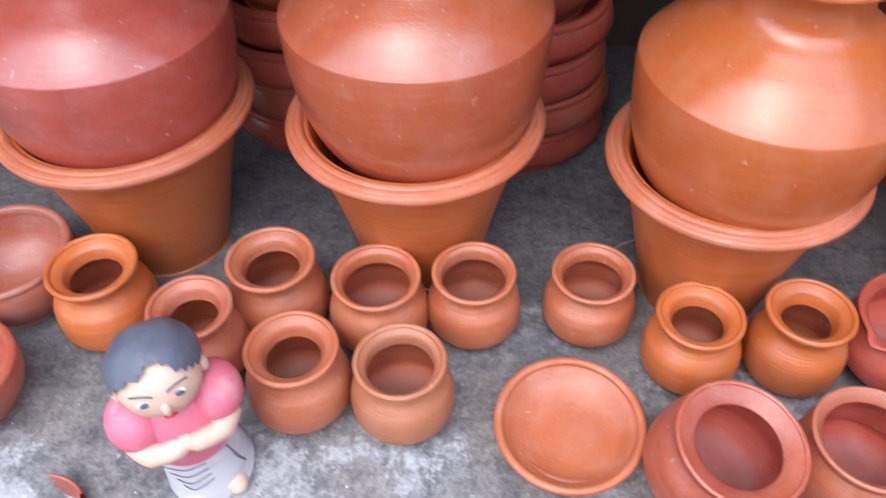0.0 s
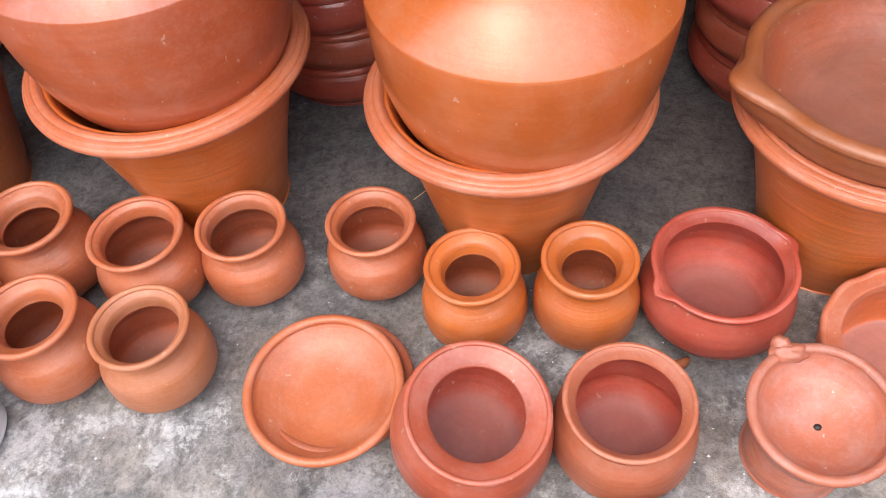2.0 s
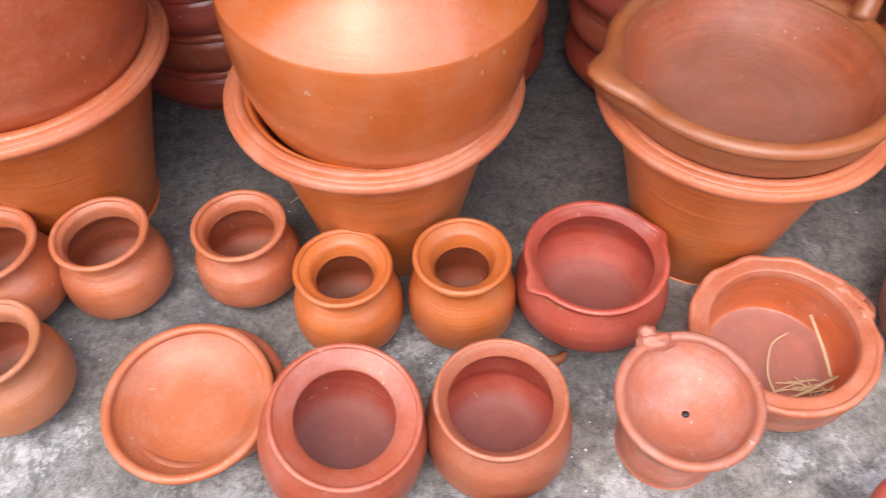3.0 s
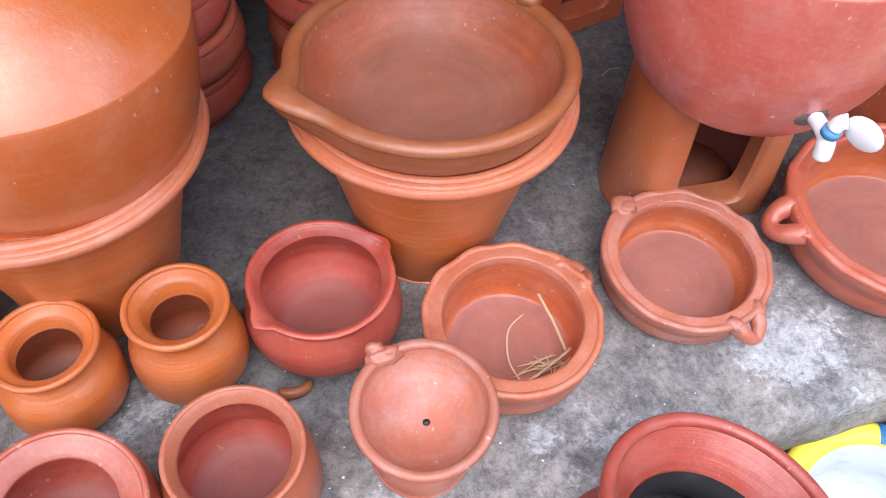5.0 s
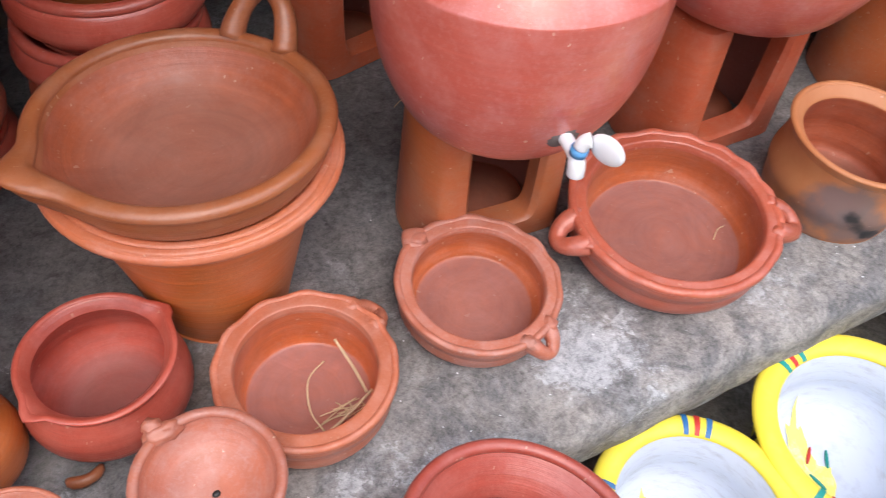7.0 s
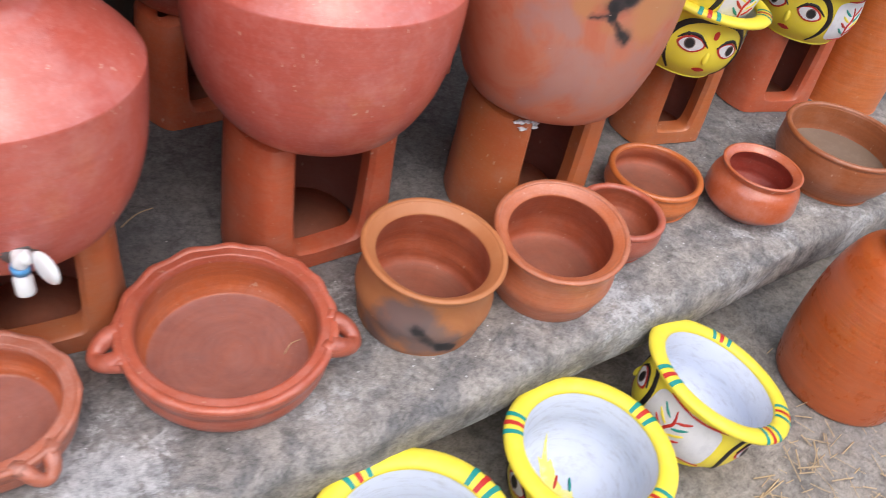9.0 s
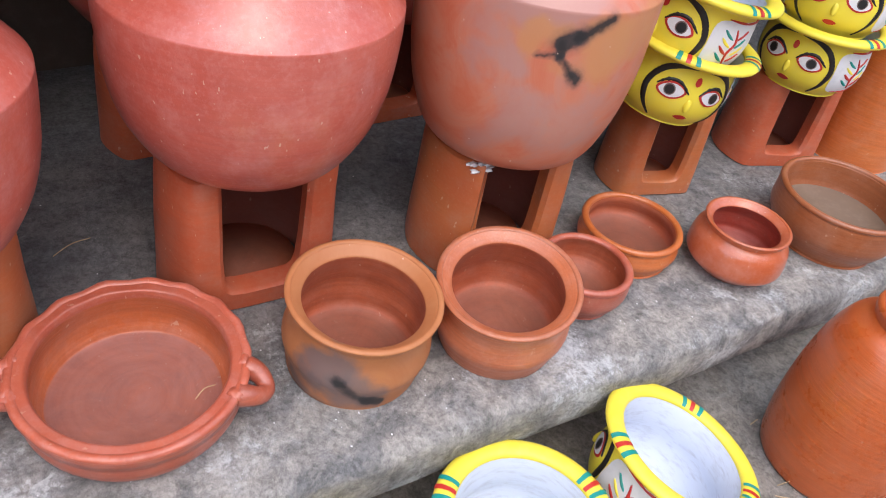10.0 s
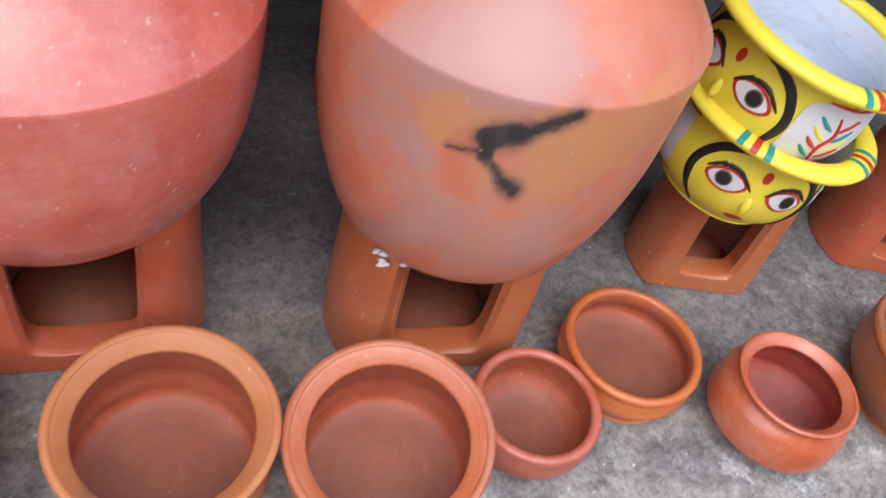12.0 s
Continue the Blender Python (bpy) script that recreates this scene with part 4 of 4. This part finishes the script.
stack(-0.235, 1.20, 0.132, 4, CLAY_ORANGE)
stack(0.130, 1.150, 0.132, 4, CLAY_RED)
stack(0.495, 1.110, 0.120, 4, CLAY_RED)
stack(0.780, 1.075, 0.122, 4, CLAY_ORANGE)
planter(-0.62, 1.17, 0.16, 0.28, CLAY_ORANGE, "terracotta planter in the back row")
planter(3.02, 0.60, 0.125, 0.36, CLAY_ORANGE, "tall orange terracotta planter at the end of the row", 0.78)

# ---- painted face pots ----
FACE_O = [(0, 0), (0.072, 0), (0.079, 0.004), (0.099, 0.028), (0.107, 0.06), (0.105, 0.09), (0.103, 0.115), (0.112, 0.132)]
FACE_I = [(0, 0.01), (0.06, 0.011), (0.088, 0.035), (0.097, 0.065), (0.096, 0.095), (0.1, 0.12), (0.106, 0.137)]
LEAF = (TEAL_PAINT, RED_PAINT, YELLOW, TEAL_PAINT, RED_PAINT)


def rim_mark(ob, R, z, rr, rz, a, w, mat):
    bm = bmesh.new()
    rows_ = []
    for k in range(9):
        t = radians(5 + 150 * k / 8)
        rows_.append([bm.verts.new(((R + (rr + 0.0008) * math.cos(t)) * math.cos(radians(a) + s * w / R), (R + (rr + 0.0008) * math.cos(t)) * math.sin(radians(a) + s * w / R), z + (rz + 0.0008) * math.sin(t))) for s in (-0.5, -0.1 + 0.2 * (k % 2), 0.5)])
    for p, q in zip(rows_, rows_[1:]):
        for j in (0, 1):
            bm.faces.new((p[j], p[j + 1], q[j + 1], q[j]))
    part("rim_stripe", bm, mat, ob)


def eye(ob, prof, a, z, s, flip=1):
    part("eye_line", patch(prof, a, z, 0.021 * s, 0.0125 * s, 0.0008, 1.7, -0.15 * flip), RED_PAINT, ob)
    white = part("eye_white", patch(prof, a, z, 0.0172 * s, 0.0098 * s, 0.0014, 1.7, -0.15 * flip), WHITE_PAINT, ob)
    part("iris", patch(prof, a + 2 * flip, z + 0.001, 0.0078 * s, 0.0080 * s, 0.0020, 2.0), IRIS_PAINT, white)
    part("pupil", patch(prof, a + 2 * flip, z + 0.001, 0.0062 * s, 0.0064 * s, 0.0026, 2.0), BLACK_PAINT, white)
    part("brow", stroke(prof, [(a - 11.5 * s, z + 0.002 * s), (a - 5 * s, z + 0.0125 * s), (a + 4 * s, z + 0.0135 * s), (a + 13 * s, z + 0.001 * s)], 0.0058, 0.0022, ragged=0.5), BLACK_PAINT, ob)


def flower(ob, prof, a, z):
    stem = part("stem", stroke(prof, [(a + 1, z - 0.032), (a - 2.5, z - 0.010), (a + 2, z + 0.010), (a - 2, z + 0.032)], 0.0062, 0.0036), RED_PAINT, ob)
    for k in range(4):
        for s in (-1, 1):
            h = z - 0.026 + 0.0135 * k
            part("leaf", stroke(prof, [(a + s * 3, h), (a + s * 9, h + 0.006), (a + s * 15, h + 0.015)], 0.0062, 0.0032, 3), LEAF[(k + (s > 0)) % 5], stem)


def face_pot(m, a, label, marks, scribble=False, sides=(-1, 1)):
    """A yellow pot with a painted face that looks a degrees round."""
    ob, o, i = vessel("face_pot", m, FACE_O, FACE_I, (0.119, 0.136, 0.0155, 0.0085), YELLOW, label, "painted pot", "painted face pots", seed=a, seg=64, inside=WHITE_WASH)
    for face in (a, a + 180):
        for s in sides:
            eye(ob, o, face + s * 21, 0.074, 1.3, s)
            part("hair_line", stroke(o, [(face + s * 3, 0.123), (face + s * 22, 0.118), (face + s * 37, 0.102), (face + s * 45, 0.072), (face + s * 42, 0.038), (face + s * 33, 0.010)], 0.011, 0.0024), BLACK_PAINT, ob)
        part("side_panel", patch(o, face + 84, 0.066, 0.066, 0.045, 0.0018, 6.0, seg=56), WHITE_PAINT, ob)
        part("edge_line", stroke(o, [(face + 60, 0.112), (face + 90, 0.108), (face + 120, 0.112)], 0.0045, 0.0030), RED_PAINT, ob)
        part("edge_line", stroke(o, [(face + 58, 0.024), (face + 90, 0.022), (face + 122, 0.025)], 0.0035, 0.0030), RED_PAINT, ob)
        flower(ob, o, face + 76, 0.066)
        part("forehead_dot", patch(o, face, 0.100, 0.0055, 0.0085), RED_PAINT, ob)
        part("lips", patch(o, face, 0.028, 0.013, 0.0055, 0.0016, 1.5), RED_PAINT, ob)
        r = radius_at(o, 0.055)
        nose = blob((-0.002, 0, 0), (0.007, 0.0065, 0.015), 14)
        bmesh.ops.transform(nose, matrix=Matrix.Translation((r * math.cos(radians(face)), r * math.sin(radians(face)), 0.056)) @ Matrix.Rotation(radians(face), 4, "Z") @ Matrix.Rotation(radians(-14), 4, "Y"), verts=nose.verts)
        part("nose", nose, YELLOW, ob)
    for b in marks:
        for k, mat in enumerate((TEAL_PAINT, RED_PAINT, TEAL_PAINT) if b % 2 else (BLUE_PAINT, RED_PAINT, BLUE_PAINT)):
            rim_mark(ob, 0.119, 0.136, 0.0155, 0.0085, b + (k - 1) * 7.5, 0.0075, mat)
    if scribble:
        def floor_z(r):
            for (r0, z0), (r1, z1) in zip(i, i[1:]):
                if r0 <= r <= r1 and r1 > r0:
                    return z0 + (z1 - z0) * (r - r0) / (r1 - r0)
            return 0.07

        def daub(cx, cy, length, width, turn_, mat, seed):
            """A ragged patch of paint that follows the inside of the pot."""
            bm = bmesh.new()
            rings_ = []
            for f in (0.0, 0.25, 0.5, 0.75, 1.0):
                ring = []
                for k in range(36 if f else 1):
                    t = 2 * math.pi * k / 36
                    rag = 1 + 0.42 * noise.noise(Vector((math.cos(t) * 2.6, math.sin(t) * 2.6, seed))) + 0.16 * noise.noise(Vector((math.cos(t) * 9, math.sin(t) * 9, seed)))
                    u, v = length * f * rag * math.cos(t), width * f * rag * math.sin(t)
                    px, py = cx + u * math.cos(turn_) - v * math.sin(turn_), cy + u * math.sin(turn_) + v * math.cos(turn_)
                    r = math.hypot(px, py)
                    if r > 0.094:
                        px, py, r = px * 0.094 / r, py * 0.094 / r, 0.094
                    ring.append(bm.verts.new((px, py, floor_z(r) + 0.0022)))
                rings_.append(ring)
            for p, q in zip(rings_, rings_[1:]):
                for k in range(36):
                    if len(p) == 1:
                        bm.faces.new((p[0], q[k], q[(k + 1) % 36]))
                    else:
                        bm.faces.new((p[k], q[k], q[(k + 1) % 36], p[(k + 1) % 36]))
            part("brush_test", bm, mat, ob, "brushed paint test")
        daub(-0.034, 0.002, 0.046, 0.034, 0.5, YELLOW_WASH, a)
        daub(-0.004, 0.040, 0.044, 0.013, 1.1, YELLOW_WASH, a + 3)
        daub(-0.050, 0.038, 0.034, 0.012, 0.9, YELLOW_WASH, a + 5)
        for k, mat in enumerate((TEAL_PAINT, RED_PAINT, TEAL_PAINT, RED_PAINT, TEAL_PAINT)):
            x0, y0 = -0.052 + 0.017 * k, 0.026 - 0.016 * (k % 3)
            tilt = radians(70 + 25 * (k % 3) - 12 * k)
            pts = []
            for q in (-0.013, -0.005, 0.005, 0.013):
                px, py = x0 + q * math.cos(tilt), y0 + q * math.sin(tilt)
                pts.append((px, py, floor_z(math.hypot(px, py)) + 0.0026))
            part("brush_test", tube(curve(pts, 3), [0.0012, 0.0018, 0.0022, 0.0024, 0.0026, 0.0026, 0.0024, 0.0020, 0.0016, 0.0010], 6), mat, ob)
    return ob


FP = "yellow terracotta pot painted with a face, whitewashed inside"
face_pot(pose(1.155, 0.222, LOW - 0.005), -40, FP + ", on the ground", (50, 140, 200, 300), True)
face_pot(pose(1.424, 0.199, LOW, 2, -2) @ Matrix.Diagonal((1.10, 1.10, 1.04, 1)), -178, FP + ", brush tests inside", (95, 11, 201, 271), True)
face_pot(pose(1.733, 0.187, LOW + 0.003, 1, 1), -178, FP + ", brush tests inside", (131, 1, 221, 281), True)
face_pot(pose(1.985, 0.180, LOW + 0.020, 5, 16), 112, FP + ", leaning", (33, 165, 261, 301))
face_pot(pose(2.334, 0.668, 0.199, 3, 6), -118, FP + ", on a stove", (61, 221, 301))
face_pot(pose(2.326, 0.670, 0.306, 4, 7), -171, FP + ", stacked in another", (263, 341, 51))
face_pot(pose(2.760, 0.655, 0.196), -170, FP + ", on a stove", (261, 341, 61))
face_pot(pose(2.757, 0.652, 0.320, -4, 3), -150, FP + ", stacked in another", (261, 341, 61))

# ---- on the lower ground ----
neck_o = [(0, 0), (0.06, 0), (0.075, 0.006), (0.108, 0.06), (0.118, 0.11), (0.108, 0.155), (0.082, 0.185), (0.078, 0.2), (0.09, 0.228), (0.104, 0.25)]
neck_i = [(0, 0.01), (0.06, 0.012), (0.1, 0.06), (0.109, 0.11), (0.1, 0.15), (0.072, 0.185), (0.069, 0.2), (0.08, 0.228), (0.096, 0.25)]


def necked(x, y, z, lean, k, material, inside, label, tall=1.0, crust=9):
    ob, o, i = vessel("cooking_pot", pose(x, y, z, *lean, 0), [(r * k, h * tall) for r, h in neck_o], [(r * k, h * tall) for r, h in neck_i], (0.1 * k, 0.251 * tall, 0.0075, 0.007), material, label, "pot", seed=x * 9)
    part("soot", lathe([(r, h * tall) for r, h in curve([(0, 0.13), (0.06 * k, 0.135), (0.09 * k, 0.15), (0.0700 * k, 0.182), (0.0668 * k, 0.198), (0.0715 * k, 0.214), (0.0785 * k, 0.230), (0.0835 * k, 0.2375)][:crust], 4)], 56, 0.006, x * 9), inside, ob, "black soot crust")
    return ob


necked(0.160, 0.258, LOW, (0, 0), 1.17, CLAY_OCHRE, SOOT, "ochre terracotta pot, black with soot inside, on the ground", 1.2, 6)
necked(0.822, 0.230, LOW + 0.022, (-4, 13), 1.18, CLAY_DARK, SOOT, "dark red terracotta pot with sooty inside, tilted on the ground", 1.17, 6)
bowl("clay_bowl", -0.14, 0.255, 0.11, 0.12, 0.6, CLAY_RED, "red terracotta bowl on the ground", z=LOW)
bowl("clay_bowl", -0.46, 0.33, 0.115, 0.13, 0.6, CLAY_RED, "red terracotta bowl on the ground", z=LOW)
bowl("clay_bowl", 0.466, 0.262, 0.115, 0.275, 0.5, CLAY_DARK, "deep red terracotta bowl tilted on the ground by the ledge", z=LOW + 0.012, lean=(0, 7), inside=CLAY_INNER_RED)
jar_o = [(0.112, 0), (0.120, 0.004), (0.127, 0.07), (0.126, 0.16), (0.117, 0.245), (0.099, 0.300), (0.076, 0.322), (0.071, 0.328), (0.073, 0.338), (0.074, 0.346), (0.068, 0.352), (0.058, 0.350), (0.054, 0.345), (0, 0.343)]
jar = thing("tall_jar", pose(2.405, 0.095, LOW), "tall orange terracotta jar standing upside down on the ground", "jar")
part("body", lathe(curve(jar_o[:8], 5), 64, seed=4), CLAY_JAR, jar)
part("foot_ring", lathe(curve(jar_o[7:], 5), 64, seed=4), CLAY_JAR, jar)


# ---- figurine ----
def figurine(m):
    """A small painted clay figure, one mesh."""
    pieces = []

    def add(bm, slot):
        for f in bm.faces:
            f.material_index = slot
        pieces.append(bm)
    add(lathe(curve([(0, 0), (0.040, 0), (0.043, 0.006), (0.040, 0.03), (0.037, 0.06), (0.036, 0.082), (0.03, 0.09), (0, 0.092)], 4), 36, 0.05, 2), 0)
    add(lathe(curve([(0, 0.07), (0.036, 0.07), (0.042, 0.085), (0.043, 0.11), (0.04, 0.135), (0.026, 0.152), (0, 0.156)], 4), 36, 0.03, 4), 1)
    for s in (-1, 1):
        add(blob((s * 0.036, -0.010, 0.132), (0.026, 0.031, 0.027), 20), 1)
        add(tube(curve([(s * 0.042, -0.024, 0.116), (s * 0.030, -0.040, 0.112), (s * 0.008, -0.045, 0.116), (-s * 0.006, -0.042, 0.120)], 4), [0.0120] * 5 + [0.010] * 4 + [0.008] * 4, 12), 2)
        add(blob((s * 0.020, -0.034, 0.010), (0.011, 0.014, 0.010), 12), 2)
    add(blob((0, -0.010, 0.178), (0.037, 0.036, 0.036), 28), 2)
    hair = blob((0, -0.004, 0.188), (0.0415, 0.0415, 0.034), 36, 0.06)

    def fringe(v):
        side_x = abs(v.co.x) / 0.04
        return 0.183 - 0.004 * side_x + 0.034 * max(0.0, min(1.0, (-v.co.y - 0.012) / 0.02)) * (1 - 0.75 * side_x) + 0.003 * math.sin(v.co.x * 190)
    bmesh.ops.delete(hair, geom=[v for v in hair.verts if v.co.z < fringe(v)], context="VERTS")
    add(hair, 3)
    for s in (-1, 1):
        add(blob((s * 0.0375, -0.008, 0.172), (0.005, 0.008, 0.010), 10), 2)
        add(blob((s * 0.0145, -0.0408, 0.1850), (0.0075, 0.0024, 0.0036), 12), 0)
        add(blob((s * 0.0145, -0.0418, 0.1848), (0.0048, 0.0022, 0.0034), 12), 3)
        add(tube(curve([(s * 0.006, -0.0430, 0.1925), (s * 0.014, -0.0410, 0.1955), (s * 0.024, -0.0345, 0.1915)], 3), 0.0009, 6), 3)
    add(blob((0, -0.0455, 0.1745), (0.0045, 0.005, 0.008), 12), 2)
    add(blob((0, -0.0430, 0.1620), (0.006, 0.003, 0.0022), 10), 4)
    for s in (1,):
        add(tube(curve([(s * 0.016, -0.049, 0.112), (s * 0.026, -0.0465, 0.109), (s * 0.038, -0.040, 0.111)], 3), 0.0012, 6), 3)
    add(tube([(0.027, -0.032, 0.072), (0.032, -0.036, 0.055), (0.036, -0.034, 0.042)], 0.0014, 6), 3)
    for k in range(4):
        add(tube(curve([(-0.034 + 0.003 * k, -0.026 - 0.002 * k, 0.070 - 0.011 * k), (-0.016, -0.0372 - 0.001 * k, 0.066 - 0.011 * k), (0.004, -0.0395, 0.069 - 0.010 * k)], 3), 0.0006, 6), 3)
    ob = part("figurine", join(*pieces), [PLASTER_WHITE, PINK_PAINT, SKIN_PAINT, HAIR_PAINT, RED_PAINT])
    ob.matrix_basis = m
    return tagged(ob, "small painted clay figurine in pink and white", "figurine")


figurine(pose(-0.286, 0.494, 0.0, -1, -3, 24) @ Matrix.Diagonal((1.22, 1.22, 1.20, 1)))


# ---- straw and litter ----
def straw(name, pts, r, label, z=0.0):
    ob = tagged(part(name, tube(curve(pts, 4), r, 6), STRAW), label, "straw", "loose straws")
    return ob


straw("straw", [(0.748, 0.482, 0.017), (0.796, 0.482, 0.022), (0.858, 0.500, 0.034)], 0.0019, "pale dry straw lying in a pan")
straw("straw", [(0.792, 0.488, 0.016), (0.788, 0.515, 0.022), (0.802, 0.550, 0.026), (0.830, 0.568, 0.020)], 0.0012, "thin curled straw lying in a pan")
straw("straw", [(0.852, 0.502, 0.030), (0.851, 0.535, 0.040), (0.846, 0.570, 0.052)], 0.0018, "broken straw leaning in a pan")
for k in range(16):
    a, rr = random.uniform(0, 6.28), random.uniform(0, 0.026)
    p = Vector((0.824 + rr * math.cos(a), 0.496 + 0.4 * rr * math.sin(a), 0.0155))
    d = Vector((random.uniform(-0.03, 0.03), random.uniform(-0.012, 0.012), 0.003))
    straw("straw", [tuple(p - d), tuple(p + Vector((0, 0, 0.003))), tuple(p + d)], 0.0008, "thin straw lying in a pan")
for x, y, dx, dy in ((0.545, 0.70, 0.012, 0.03), (0.575, 0.66, 0.02, 0.008), (1.156, 0.955, 0.018, 0.004), (1.33, 0.86, 0.03, 0.012), (0.27, 0.86, 0.03, 0.02), (1.405, 0.498, 0.016, 0.006)):
    h = 0.0145 if x > 1.4 else 0.0015
    straw("straw", [(x - dx, y - dy, h), (x, y + 0.004, h + 0.003), (x + dx, y + dy, h)], 0.0009, "short straw lying loose")
bm_litter = bmesh.new()
for k in range(130):
    cx, cy = (random.gauss(2.18, 0.09), random.gauss(-0.02, 0.06)) if k < 85 else (random.uniform(1.5, 2.6), random.uniform(-0.25, 0.3))
    a = random.uniform(0, math.pi)
    l, w = random.uniform(0.008, 0.035), random.uniform(0.0006, 0.0016)
    d, s = Vector((math.cos(a), math.sin(a), random.uniform(-0.15, 0.3))) * l, Vector((-math.sin(a), math.cos(a), 0)) * w
    c = Vector((cx, min(cy, edge_y(cx) - 0.02), LOW + 0.002 + random.uniform(0, 0.006)))
    up = Vector((0, 0, w))
    vs = [bm_litter.verts.new(c + q) for q in (-d - s, -d + s, -d + up, d - s, d + s, d + up)]
    for f in ((0, 1, 4, 3), (1, 2, 5, 4), (2, 0, 3, 5)):
        bm_litter.faces.new([vs[j] for j in f])
tagged(part("straw_litter", bm_litter, STRAW), "scattered dry straw litter on the ground", "straw", kind="stuff")

# white flakes on a stove and a broken shard on the ledge
for k in range(13):
    x, y = 1.862 + random.gauss(0, 0.006), 0.578 + random.gauss(0, 0.005)
    tagged(part("lime_flake", blob((x, y, random.uniform(0.213, 0.225)), (random.uniform(0.0025, 0.008), random.uniform(0.002, 0.006), 0.0016), 10, 1.1, k * 3.1), WHITE_PAINT), "white lime flake stuck on a stove top", "flake", "lime flakes")
arc = [(0.553 + 0.018 * math.cos(t), 0.574 + 0.012 * math.sin(t), 0.007) for t in [3.3 + 0.35 * k for k in range(9)]]
tagged(part("clay_shard", tube(arc, [0.003, 0.006, 0.007, 0.007, 0.0065, 0.006, 0.006, 0.005, 0.003], 10), CLAY_BROWN), "curved brown terracotta shard lying on the ledge", "shard")

shard = lathe(curve([(0.060, 0.0), (0.064, 0.012), (0.066, 0.03), (0.061, 0.03), (0.059, 0.012), (0.056, 0.001)], 3), 48, closed=True)
bmesh.ops.delete(shard, geom=[v for v in shard.verts if not 0.55 < math.atan2(v.co.y, v.co.x) < 1.5 + 6 * (v.co.z - 0.015)], context="VERTS")
broken = tagged(part("clay_shard", shard, CLAY_RED), "broken red terracotta rim shard lying on the ledge", "shard")
broken.matrix_basis = pose(-0.474, 0.402, 0.0005, 0, 0, 0)

# crumbs of lime and clay on the ledge
crumbs = bmesh.new()
for k in range(300):
    x = random.uniform(-0.9, 3.0)
    y = edge_y(x) + 0.03 + abs(random.gauss(0, 0.22))
    r = random.uniform(0.0006, 0.0017)
    c = Vector((x, y, r * 0.4))
    vs = [crumbs.verts.new(c + Vector((r * random.uniform(0.6, 1.4) * math.cos(t), r * random.uniform(0.6, 1.4) * math.sin(t), -r * 0.4))) for t in (0, 1.6, 3.1, 4.7)]
    top = crumbs.verts.new(c + Vector((0, 0, r * 0.7)))
    for q in range(4):
        crumbs.faces.new((vs[q], vs[(q + 1) % 4], top))
tagged(part("lime_crumbs", crumbs, WHITE_PAINT), "tiny white crumbs scattered on the ledge", "crumbs", kind="stuff")
